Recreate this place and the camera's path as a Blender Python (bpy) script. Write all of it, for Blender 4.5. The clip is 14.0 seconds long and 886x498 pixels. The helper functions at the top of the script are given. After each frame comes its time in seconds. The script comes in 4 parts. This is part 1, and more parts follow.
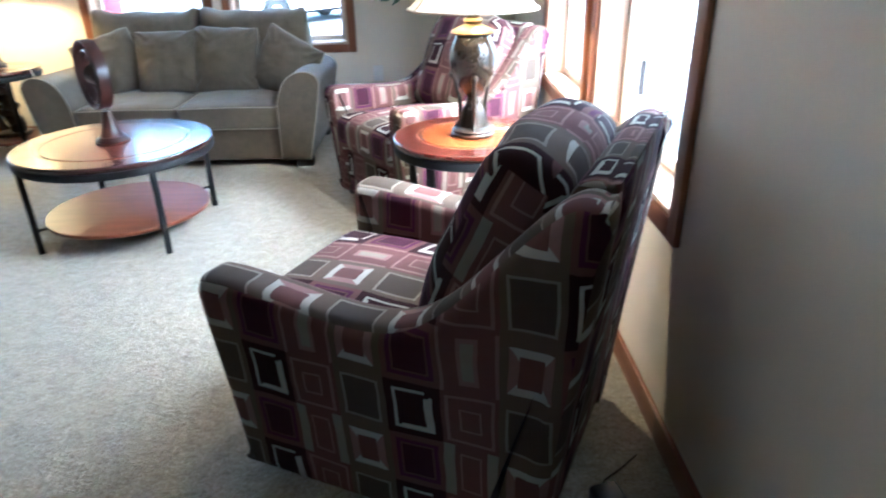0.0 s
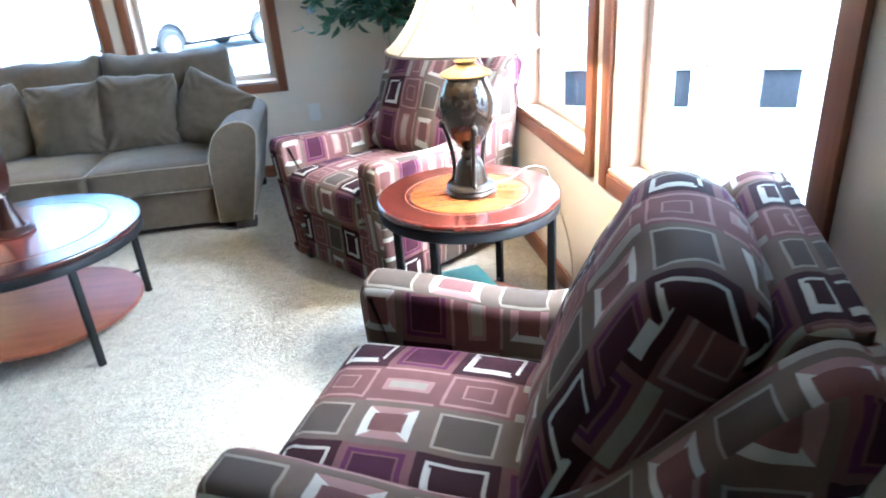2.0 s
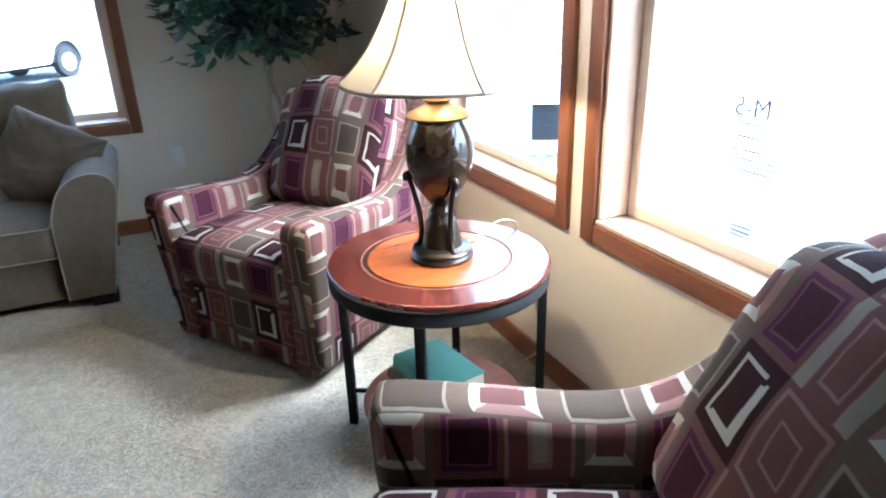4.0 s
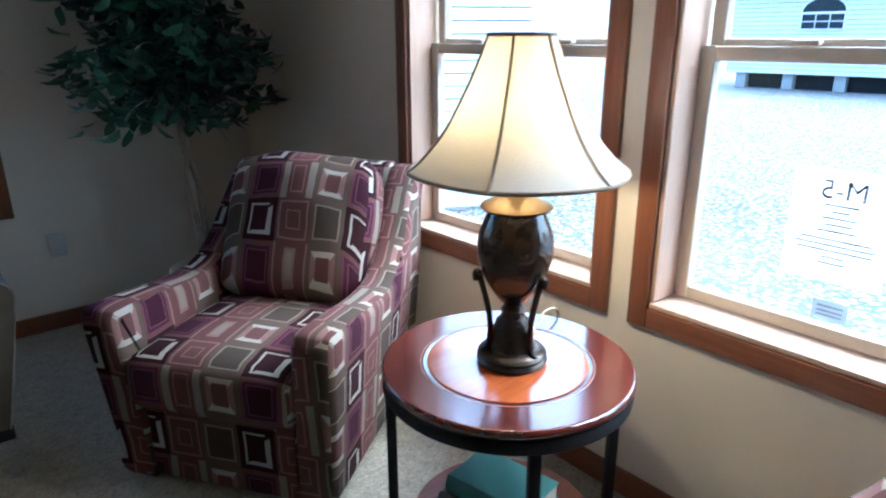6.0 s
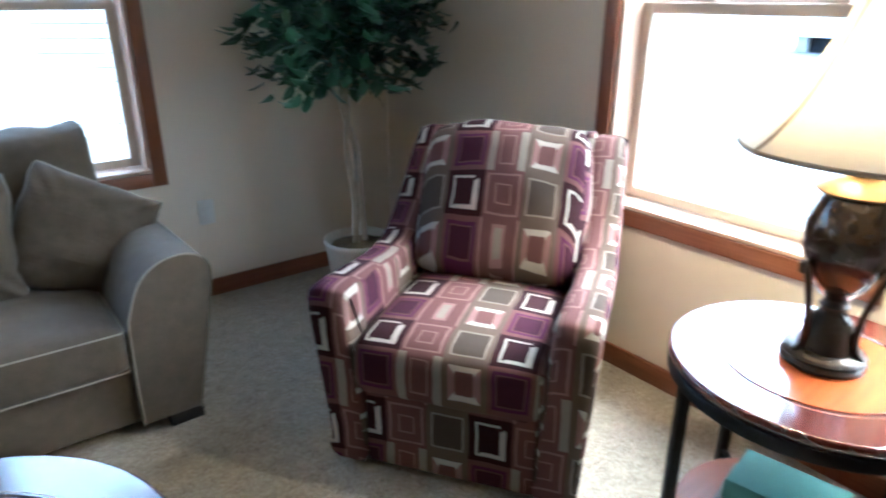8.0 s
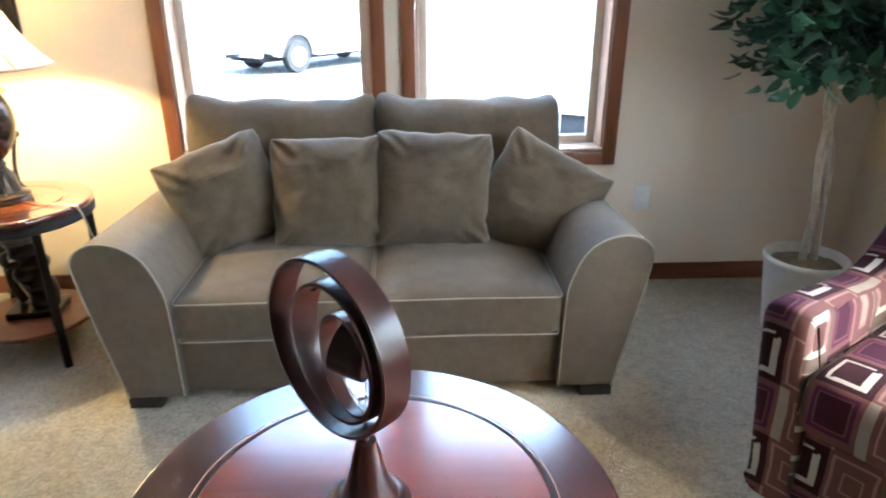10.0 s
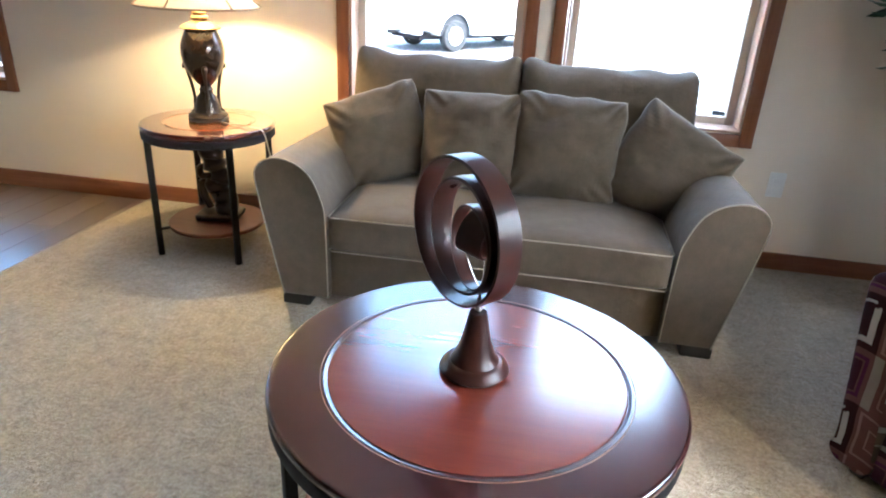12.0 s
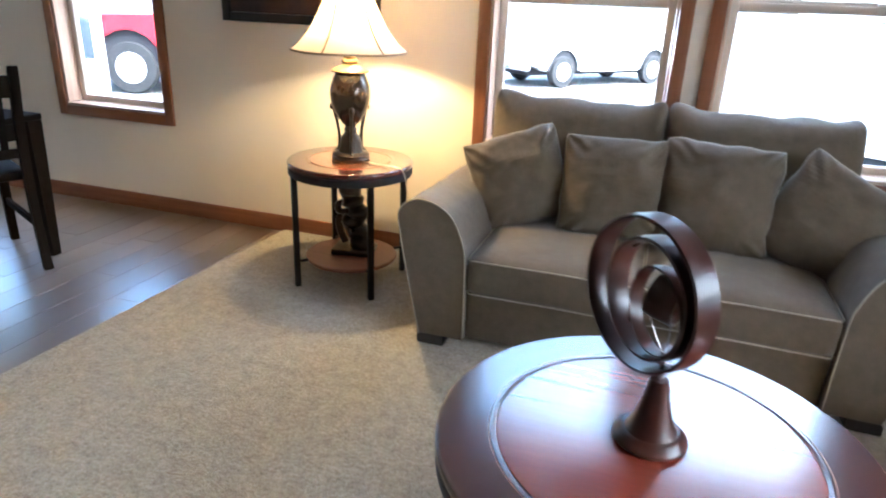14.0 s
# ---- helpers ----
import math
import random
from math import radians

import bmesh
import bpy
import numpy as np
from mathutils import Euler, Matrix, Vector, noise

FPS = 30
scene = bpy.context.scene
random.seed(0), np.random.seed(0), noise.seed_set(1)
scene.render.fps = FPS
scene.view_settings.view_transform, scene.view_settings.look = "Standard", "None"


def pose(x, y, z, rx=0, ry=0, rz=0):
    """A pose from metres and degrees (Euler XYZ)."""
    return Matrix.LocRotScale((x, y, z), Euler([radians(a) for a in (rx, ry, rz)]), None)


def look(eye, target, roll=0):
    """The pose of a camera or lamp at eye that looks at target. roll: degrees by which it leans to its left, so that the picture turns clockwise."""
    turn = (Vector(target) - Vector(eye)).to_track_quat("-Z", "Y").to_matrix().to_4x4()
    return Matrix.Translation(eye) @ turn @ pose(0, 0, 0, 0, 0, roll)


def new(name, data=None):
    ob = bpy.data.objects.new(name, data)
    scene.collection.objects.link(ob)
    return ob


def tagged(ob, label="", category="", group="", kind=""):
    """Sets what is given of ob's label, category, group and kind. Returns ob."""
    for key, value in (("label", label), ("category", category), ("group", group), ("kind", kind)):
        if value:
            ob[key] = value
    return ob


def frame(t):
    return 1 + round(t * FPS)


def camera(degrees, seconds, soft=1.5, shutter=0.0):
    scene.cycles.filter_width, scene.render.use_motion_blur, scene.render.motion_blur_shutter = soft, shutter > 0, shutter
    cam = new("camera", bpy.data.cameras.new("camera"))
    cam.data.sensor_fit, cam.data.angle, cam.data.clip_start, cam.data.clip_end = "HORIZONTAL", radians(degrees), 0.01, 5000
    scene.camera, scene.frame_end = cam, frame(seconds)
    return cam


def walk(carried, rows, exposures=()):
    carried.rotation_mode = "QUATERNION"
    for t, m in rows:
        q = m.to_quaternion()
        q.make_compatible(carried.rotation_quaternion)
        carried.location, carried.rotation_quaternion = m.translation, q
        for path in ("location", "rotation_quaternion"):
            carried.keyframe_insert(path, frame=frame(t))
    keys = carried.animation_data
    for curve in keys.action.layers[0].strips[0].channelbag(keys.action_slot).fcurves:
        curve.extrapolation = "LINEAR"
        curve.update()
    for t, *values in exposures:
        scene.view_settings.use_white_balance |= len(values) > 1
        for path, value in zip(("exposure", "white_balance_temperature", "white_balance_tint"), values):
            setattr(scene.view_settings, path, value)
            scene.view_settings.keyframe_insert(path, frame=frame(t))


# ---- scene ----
cam = camera(68.8, 14.0, 1.9, 0.4)
PATH = [
    (0, (-0.612, -4.945, 1.27), (-0.59, -3.135, 0.419), -1.3),
    (0.5, (-0.666, -4.906, 1.298), (-0.423, -3.1, 0.474), -0.2),
    (1, (-0.717, -4.756, 1.309), (-0.529, -2.922, 0.532), -2.8),
    (1.5, (-0.768, -4.576, 1.329), (-0.612, -2.739, 0.555), -0.7),
    (2, (-0.865, -4.446, 1.315), (-0.595, -2.645, 0.49), -4.1),
    (2.2, (-0.923, -4.403, 1.319), (-0.568, -2.613, 0.5), -5.0),
    (4.3, (-1.185, -3.859, 1.28), (-0.317, -2.214, 0.547), -2.2),
    (4.5, (-1.237, -3.815, 1.296), (-0.275, -2.205, 0.601), -3.0),
    (5, (-1.362, -3.715, 1.345), (-0.198, -2.214, 0.719), -2.0),
    (5.5, (-1.443, -3.573, 1.343), (-0.189, -2.12, 0.777), -1.0),
    (6, (-1.505, -3.406, 1.342), (-0.273, -1.959, 0.717), -0.2),
    (6.5, (-1.574, -3.272, 1.332), (-0.371, -1.85, 0.605), 0.1),
    (7, (-1.7, -3.148, 1.324), (-0.448, -1.791, 0.555), -1.2),
    (7.5, (-1.807, -3.05, 1.317), (-0.549, -1.69, 0.564), -1.4),
    (8, (-1.874, -2.9, 1.332), (-0.733, -1.426, 0.606), 0.1),
    (8.5, (-1.914, -2.795, 1.343), (-1.082, -1.134, 0.603), -0.3),
    (9, (-2.001, -2.729, 1.342), (-1.449, -0.964, 0.58), -0.2),
    (9.2, (-2.015, -2.729, 1.343), (-1.572, -0.935, 0.576), -0.1),
    (11.3, (-2.097, -3.003, 1.262), (-2.294, -1.164, 0.501), 2.4),
    (11.5, (-2.09, -3.031, 1.265), (-2.308, -1.2, 0.491), 3.2),
    (12, (-2.03, -3.075, 1.255), (-2.325, -1.266, 0.456), 3.0),
    (12.5, (-1.966, -3.128, 1.263), (-2.369, -1.357, 0.426), 2.2),
    (13, (-1.952, -3.155, 1.268), (-2.497, -1.407, 0.464), 0.3),
    (13.5, (-2.032, -3.123, 1.278), (-2.602, -1.371, 0.5), -0.5),
    (14, (-2.216, -3.077, 1.284), (-2.795, -1.304, 0.561), 2.4),
]
EXPOSURES = [(0, 4.4, 4360, -2), (0.5, 5.0, 4310, -2), (1.0, 5.0, 4310, -2), (1.5, 4.85, 4310, -2), (2.2, 4.3, 4310, -2), (4.4, 3.5, 4410, -2), (5.5, 2.85, 4310, -2), (6.5, 2.45, 4160, -2), (7.0, 2.85, 4210, -2), (7.5, 3.35, 4360, -2), (8.2, 3.95, 4560, -2), (8.5, 3.95, 4620, -2), (9.0, 4.6, 4760, -2), (11.3, 4.3, 4960, 4), (12.5, 4.3, 4960, 4), (14, 4.15, 4910, 4)]
walk(cam, [(t, look(eye, target, roll)) for t, eye, target, roll in PATH], EXPOSURES)

# ---- sky and sun ----
world = bpy.data.worlds.new("sky")
scene.world = world
world.use_nodes = True
SKY = world.node_tree.nodes.new("ShaderNodeTexSky")
SKY.sky_type, SKY.sun_disc = "NISHITA", False
SKY.sun_elevation, SKY.sun_rotation = radians(57), radians(108)
SKY.air_density, SKY.dust_density, SKY.ozone_density = 1.5, 7.0, 1.0
world.node_tree.links.new(SKY.outputs[0], world.node_tree.nodes["Background"].inputs[0])
world.node_tree.nodes["Background"].inputs[1].default_value = 0.15
sun = new("sun", bpy.data.lights.new("sun", "SUN"))
sun.data.energy, sun.data.angle, sun.data.color = 1.2, radians(150), (1.0, 0.97, 0.92)
sun.matrix_world = look((9.51, -3.09, 15.4), (0, 0, 0))

# the warm bulbs of the two table lamps
LAMPS = ((-0.452, -2.428), (-3.525, -0.47))
for (lx, ly), watts, tone in zip(LAMPS, (2.1, 3.3), ((1.0, 0.67, 0.33), (1.0, 0.63, 0.25))):
    bulb = new("lamp_bulb_light", bpy.data.lights.new("lamp_bulb_light", "POINT"))
    bulb.data.energy, bulb.data.color, bulb.data.shadow_soft_size = watts, tone, 0.03
    bulb.location = (lx + 0.02, ly + 0.02, 1.165)


# ---- materials ----
class Nodes:
    """A small hand for node materials."""

    def __init__(self, name):
        self.m = bpy.data.materials.new(name)
        self.m.use_nodes = True
        self.t = self.m.node_tree
        self.b = self.t.nodes["Principled BSDF"]

    def add(self, kind, **settings):
        n = self.t.nodes.new(kind)
        for k, v in settings.items():
            n.inputs[k.replace("_", " ")].default_value = v
        return n

    def link(self, a, b):
        self.t.links.new(a, b)

    def coords(self, which="Object"):
        return self.t.nodes.new("ShaderNodeTexCoord").outputs[which]

    def noise(self, vec, scale, detail=4, rough=0.55):
        n = self.add("ShaderNodeTexNoise", Scale=scale, Detail=detail, Roughness=rough)
        self.link(vec, n.inputs["Vector"])
        return n.outputs["Fac"]

    def stretched(self, vec, sx, sy, sz):
        n = self.add("ShaderNodeMapping")
        n.inputs["Scale"].default_value = (sx, sy, sz)
        self.link(vec, n.inputs["Vector"])
        return n.outputs["Vector"]

    def ramp(self, fac, stops, constant=False):
        n = self.t.nodes.new("ShaderNodeValToRGB")
        e = n.color_ramp.elements
        while len(e) < len(stops):
            e.new(0.5)
        for el, (p, c) in zip(e, stops):
            el.position, el.color = p, (*c, 1)
        if constant:
            n.color_ramp.interpolation = "CONSTANT"
        self.link(fac, n.inputs["Fac"])
        return n.outputs["Color"]

    def math(self, op, a, b=None, c=None):
        n = self.t.nodes.new("ShaderNodeMath")
        n.operation = op
        for i, v in enumerate((a, b, c)):
            if v is None:
                continue
            if isinstance(v, (int, float)):
                n.inputs[i].default_value = v
            else:
                self.link(v, n.inputs[i])
        return n.outputs[0]

    def mix(self, fac, a, b, blend="MIX"):
        n = self.t.nodes.new("ShaderNodeMix")
        n.data_type, n.blend_type = "RGBA", blend
        for i, v in ((0, fac), (6, a), (7, b)):
            if isinstance(v, (int, float)):
                n.inputs[i].default_value = v
            elif isinstance(v, tuple):
                n.inputs[i].default_value = (*v, 1)
            else:
                self.link(v, n.inputs[i])
        return n.outputs[2]

    def bump(self, height, strength, distance):
        n = self.add("ShaderNodeBump", Strength=strength, Distance=distance)
        self.link(height, n.inputs["Height"])
        self.link(n.outputs["Normal"], self.b.inputs["Normal"])

    def set(self, color=None, rough=None, **more):
        for key, v in (("Base Color", color), ("Roughness", rough), *((k.replace("_", " "), v) for k, v in more.items())):
            if v is None:
                continue
            if isinstance(v, tuple):
                self.b.inputs[key].default_value = (*v, 1)
            elif isinstance(v, (int, float)):
                self.b.inputs[key].default_value = v
            else:
                self.link(v, self.b.inputs[key])
        return self.m


def scaled(c, f):
    return tuple(x * f for x in c)


def plain(name, color, rough=0.6, grain=60, patch=3, vary=0.15, bump=0.1, dist=0.002, metal=0.0, **more):
    """A surface with colour that varies at two scales, and fine relief."""
    n = Nodes(name)
    v = n.coords()
    a, b = n.noise(v, grain), n.noise(v, patch, 3)
    f = n.math("MULTIPLY_ADD", a, 0.5, n.math("MULTIPLY", b, 0.5))
    col = n.ramp(f, [(0.3, scaled(color, 1 - vary)), (0.7, scaled(color, 1 + vary))])
    if bump:
        n.bump(a, bump, dist)
    rr = n.math("MULTIPLY_ADD", b, 0.16, rough - 0.08)
    return n.set(col, rr, Metallic=metal, **more)


def wood(name, dark, light, rough=0.4, along=(2, 40, 40), spec=0.5, coat=0.0, bump=0.06):
    """Wood with streaks along one axis."""
    n = Nodes(name)
    v = n.coords()
    w = n.stretched(v, *along)
    a, b = n.noise(w, 1.0, 6, 0.6), n.noise(n.stretched(v, along[0] * 5, along[1] * 4, along[2] * 4), 1.0, 3)
    f = n.math("MULTIPLY_ADD", a, 0.75, n.math("MULTIPLY", b, 0.25))
    n.bump(b, bump, 0.001)
    return n.set(n.ramp(f, [(0.3, dark), (0.7, light)]), n.math("MULTIPLY_ADD", n.noise(v, 6, 3), 0.12, rough - 0.06), Coat_Weight=coat, Coat_Roughness=0.16, Specular_IOR_Level=spec)


CELL_U, CELL_V = 0.124, 0.152   # one rectangle of the upholstery weave


def patchwork(name):
    """Woven upholstery: columns of taupe, purple and rose rectangles, four rows to the repeat."""
    n = Nodes(name)
    uv = n.coords("UV")
    sep = n.t.nodes.new("ShaderNodeSeparateXYZ")
    # the cloth is never pulled quite straight
    wob = n.add("ShaderNodeTexNoise", Scale=7.0, Detail=2.0)
    n.link(uv, wob.inputs["Vector"])
    pull = n.t.nodes.new("ShaderNodeVectorMath")
    pull.operation = "MULTIPLY_ADD"
    n.link(wob.outputs["Color"], pull.inputs[0])
    pull.inputs[1].default_value = (0.016, 0.016, 0.0)
    n.link(uv, pull.inputs[2])
    n.link(pull.outputs[0], sep.inputs[0])
    u, v = n.math("DIVIDE", n.math("SUBTRACT", sep.outputs[0], 0.008), CELL_U), n.math("DIVIDE", n.math("SUBTRACT", sep.outputs[1], 0.008), CELL_V)
    iu, iv = n.math("FLOOR", u), n.math("FLOOR", v)
    col_k = n.math("FLOORED_MODULO", iu, 3.0)
    row_k = n.math("FLOORED_MODULO", iv, 4.0)
    fu, fv = n.math("SUBTRACT", n.math("SUBTRACT", u, iu), 0.5), n.math("SUBTRACT", n.math("SUBTRACT", v, iv), 0.5)
    au, av = n.math("ABSOLUTE", fu), n.math("ABSOLUTE", fv)

    wine, plum, purple = (0.026, 0.006, 0.009), (0.040, 0.008, 0.020), (0.072, 0.012, 0.046)
    mauve, rose, taupe = (0.125, 0.056, 0.050), (0.250, 0.142, 0.122), (0.114, 0.080, 0.058)
    olive, pale, cream = (0.073, 0.053, 0.039), (0.25, 0.208, 0.162), (0.43, 0.39, 0.325)

    def rect(hu, hv):
        """1 inside a rectangle of these half sizes."""
        return n.math("LESS_THAN", n.math("MAXIMUM", n.math("SUBTRACT", au, hu), n.math("SUBTRACT", av, hv)), 0.0)

    def both(a, b):
        return n.math("MULTIPLY", a, b)

    def near(value, at, half):
        return n.math("COMPARE", value, at, half)

    def layers(*pairs):
        c = pairs[0]
        for mask, color in pairs[1:]:
            c = n.mix(mask, c, color)
        return c

    # taupe column: a mitred panel with cream ends, and a plain panel in a pale line
    ends = n.math("LESS_THAN", n.math("SUBTRACT", n.math("MULTIPLY", n.math("SUBTRACT", 0.36, av), 0.85), n.math("SUBTRACT", 0.36, au)), 0.0)
    taupe_a = layers(taupe, (rect(0.36, 0.36), rose), (both(rect(0.36, 0.36), ends), cream), (rect(0.20, 0.24), mauve))
    taupe_b = layers(taupe, (rect(0.385, 0.385), pale), (rect(0.335, 0.345), olive))
    # purple column: a plum panel with a thin line, and a dark one half framed in white
    purple_a = layers(mauve, (rect(0.40, 0.39), purple), (rect(0.32, 0.32), mauve), (rect(0.285, 0.29), plum))
    bar = both(near(fu, 0.285, 0.075), near(fv, -0.055, 0.315))
    foot = both(near(fu, 0.06, 0.30), near(fv, -0.335, 0.045))
    purple_b = layers(wine, (rect(0.355, 0.375), cream), (rect(0.295, 0.325), wine), (both(near(fu, 0.34, 0.11), near(fv, 0.345, 0.05)), wine), (bar, cream), (foot, cream))
    # rose column: pale bars at both sides, a framed square, and a single pale bar
    rose_a1 = layers(mauve, (n.math("GREATER_THAN", au, 0.30), pale), (rect(0.20, 0.36), rose), (rect(0.165, 0.325), mauve))
    rose_b = layers(mauve, (rect(0.43, 0.43), rose), (rect(0.37, 0.385), mauve), (rect(0.20, 0.20), rose), (rect(0.165, 0.17), mauve))
    rose_a2 = layers(mauve, (n.math("GREATER_THAN", au, 0.44), rose), (rect(0.17, 0.38), rose), (rect(0.10, 0.30), pale))
    odd = near(n.math("FLOORED_MODULO", row_k, 2.0), 1.0, 0.1)
    rose_a = n.mix(near(row_k, 2.0, 0.1), rose_a1, rose_a2)
    a = n.mix(near(col_k, 2.0, 0.1), n.mix(near(col_k, 1.0, 0.1), taupe_a, purple_a), rose_a)
    b = n.mix(near(col_k, 2.0, 0.1), n.mix(near(col_k, 1.0, 0.1), taupe_b, purple_b), rose_b)
    col = n.mix(odd, a, b)
    v3 = n.coords()
    weave = n.noise(n.stretched(v3, 900, 900, 300), 1.0, 2)
    fuzz = n.noise(v3, 35, 4)
    worn = n.math("MULTIPLY_ADD", fuzz, 0.5, n.math("MULTIPLY", weave, 0.4))
    col = n.mix(worn, n.mix(0.40, col, (0.02, 0.012, 0.012)), col)
    n.bump(weave, 0.25, 0.0015)
    return n.set(col, 0.9, Specular_IOR_Level=0.12)


def carpet_material():
    n = Nodes("beige carpet")
    v = n.coords()
    fine, tuft, patch, wide = n.noise(v, 300, 3, 0.7), n.noise(v, 75, 4, 0.75), n.noise(v, 20, 4, 0.65), n.noise(v, 1.3, 3)
    f = n.math("MULTIPLY_ADD", tuft, 0.50, n.math("MULTIPLY_ADD", fine, 0.25, n.math("MULTIPLY", patch, 0.25)))
    col = n.ramp(f, [(0.36, (0.175, 0.145, 0.100)), (0.5, (0.405, 0.350, 0.262)), (0.64, (0.60, 0.54, 0.43))])
    col = n.mix(n.math("MULTIPLY", wide, 0.5), col, n.mix(1.0, col, (0.80, 0.77, 0.72), "MULTIPLY"))
    n.bump(n.math("ADD", tuft, n.math("MULTIPLY", patch, 0.8)), 0.9, 0.012)
    return n.set(col, 0.95, Sheen_Weight=0.3, Specular_IOR_Level=0.1)


def gravel_material():
    n = Nodes("grey gravel")
    v = n.coords()
    vor = n.add("ShaderNodeTexVoronoi", Scale=17.0)
    n.link(v, vor.inputs["Vector"])
    tone = n.noise(v, 0.35, 4)
    stone = n.ramp(vor.outputs["Distance"], [(0.0, (0.33, 0.32, 0.31)), (0.38, (0.20, 0.195, 0.19)), (0.58, (0.02, 0.02, 0.02))])
    pick = n.mix(0.45, stone, vor.outputs["Color"], "SOFT_LIGHT")
    n.bump(vor.outputs["Distance"], -0.8, 0.03)
    return n.set(n.mix(n.math("MULTIPLY", tone, 0.35), pick, (0.27, 0.265, 0.26)), 0.9)


def sofa_material():
    n = Nodes("taupe chenille")
    v = n.coords()
    w, a, b = n.noise(n.stretched(v, 700, 700, 250), 1.0, 2), n.noise(v, 26, 4), n.noise(v, 4, 3)
    f = n.math("MULTIPLY_ADD", w, 0.35, n.math("MULTIPLY_ADD", a, 0.35, n.math("MULTIPLY", b, 0.3)))
    n.bump(n.math("ADD", n.math("MULTIPLY", w, 0.5), n.math("MULTIPLY_ADD", n.noise(v, 7, 5, 0.6), 6.0, a)), 0.28, 0.004)
    return n.set(n.ramp(f, [(0.3, (0.066, 0.048, 0.029)), (0.7, (0.122, 0.089, 0.055))]), 0.8, Sheen_Weight=0.15, Specular_IOR_Level=0.25)


def shade_material():
    n = Nodes("cream shade fabric")
    v = n.coords()
    w = n.noise(n.stretched(v, 500, 500, 120), 1.0, 2)
    col = n.ramp(w, [(0.3, (0.74, 0.68, 0.58)), (0.7, (0.84, 0.79, 0.70))])
    tr = n.add("ShaderNodeBsdfTranslucent")
    n.link(col, tr.inputs["Color"])
    n.set(col, 0.9)
    mx = n.add("ShaderNodeMixShader", Fac=0.42)
    n.link(n.b.outputs[0], mx.inputs[1])
    n.link(tr.outputs[0], mx.inputs[2])
    n.link(mx.outputs[0], n.t.nodes["Material Output"].inputs["Surface"])
    return n.m


def thin_sheet(name, color):
    """Paper that lets light through."""
    n = Nodes(name)
    col = n.ramp(n.noise(n.coords(), 120, 3), [(0.3, scaled(color, 0.96)), (0.7, color)])
    n.set(col, 0.9)
    tr = n.add("ShaderNodeBsdfTranslucent")
    n.link(col, tr.inputs["Color"])
    mx = n.add("ShaderNodeMixShader", Fac=0.75)
    n.link(n.b.outputs[0], mx.inputs[1])
    n.link(tr.outputs[0], mx.inputs[2])
    n.link(mx.outputs[0], n.t.nodes["Material Output"].inputs["Surface"])
    return n.m


def leaf_material():
    n = Nodes("ficus leaves")
    r = n.t.nodes.new("ShaderNodeNewGeometry").outputs["Random Per Island"]
    col = n.ramp(r, [(0.0, (0.010, 0.028, 0.012)), (0.55, (0.022, 0.062, 0.024)), (1.0, (0.06, 0.115, 0.065))])
    n.bump(n.noise(n.coords(), 90, 2), 0.2, 0.002)
    return n.set(col, 0.36)


def plank_material():
    n = Nodes("brown laminate planks")
    v = n.coords()
    r = n.t.nodes.new("ShaderNodeObjectInfo").outputs["Random"]
    w = n.noise(n.stretched(v, 34, 1.6, 10), 1.0, 6, 0.62)
    tone = n.ramp(r, [(0.0, (0.105, 0.074, 0.055)), (0.5, (0.150, 0.108, 0.080)), (1.0, (0.200, 0.150, 0.112))])
    col = n.mix(w, n.mix(1.0, tone, (0.55, 0.5, 0.46), "MULTIPLY"), tone)
    n.bump(w, 0.03, 0.001)
    return n.set(col, n.math("MULTIPLY_ADD", w, 0.04, 0.34), Specular_IOR_Level=0.9, Coat_Weight=1.0, Coat_Roughness=0.30, Coat_IOR=1.75)


def glass_material():
    n = Nodes("window glass")
    return n.set((1.0, 1.0, 1.0), 0.0, Transmission_Weight=1.0, IOR=1.12)


def tint_random(name, colors, rough):
    n = Nodes(name)
    r = n.t.nodes.new("ShaderNodeObjectInfo").outputs["Random"]
    f = n.noise(n.coords(), 30, 3)
    col = n.ramp(r, [(i / max(1, len(colors) - 1), c) for i, c in enumerate(colors)])
    return n.set(n.mix(n.math("MULTIPLY", f, 0.25), col, (0.25, 0.24, 0.23)), rough)


def top_wood(name, dark, light, rough):
    """Polished table wood with a satin clear coat."""
    return wood(name, dark, light, rough, (3, 28, 28), coat=0.85, bump=0.0)


M_WALL = plain("tan wall paint", (0.75, 0.655, 0.53), 0.75, 220, 1.6, 0.04, 0.12, 0.001)
M_CEIL = plain("white ceiling", (0.74, 0.72, 0.68), 0.9, 130, 2, 0.04, 0.4, 0.003)
M_TRIM = wood("red oak trim", (0.155, 0.052, 0.020), (0.27, 0.105, 0.045), 0.38, (30, 30, 1.6))
M_TRIM_H = wood("red oak trim across", (0.155, 0.052, 0.020), (0.27, 0.105, 0.045), 0.38, (1.6, 1.6, 30))
M_JAMB = wood("pale wood jamb", (0.46, 0.30, 0.20), (0.60, 0.43, 0.31), 0.42, (30, 30, 1.8))
M_VINYL = plain("almond vinyl", (0.55, 0.47, 0.38), 0.4, 80, 3, 0.04, 0.03)
M_GLASS = glass_material()
M_CARPET = carpet_material()
M_PLANK = plank_material()
M_FABRIC = patchwork("patchwork upholstery")
M_SOFA = sofa_material()
M_PIPE = plain("pale piping", (0.30, 0.25, 0.185), 0.8, 200, 20, 0.1)
M_FOOT = plain("black stained foot", (0.016, 0.011, 0.009), 0.6, 60, 4, 0.2, 0.05)
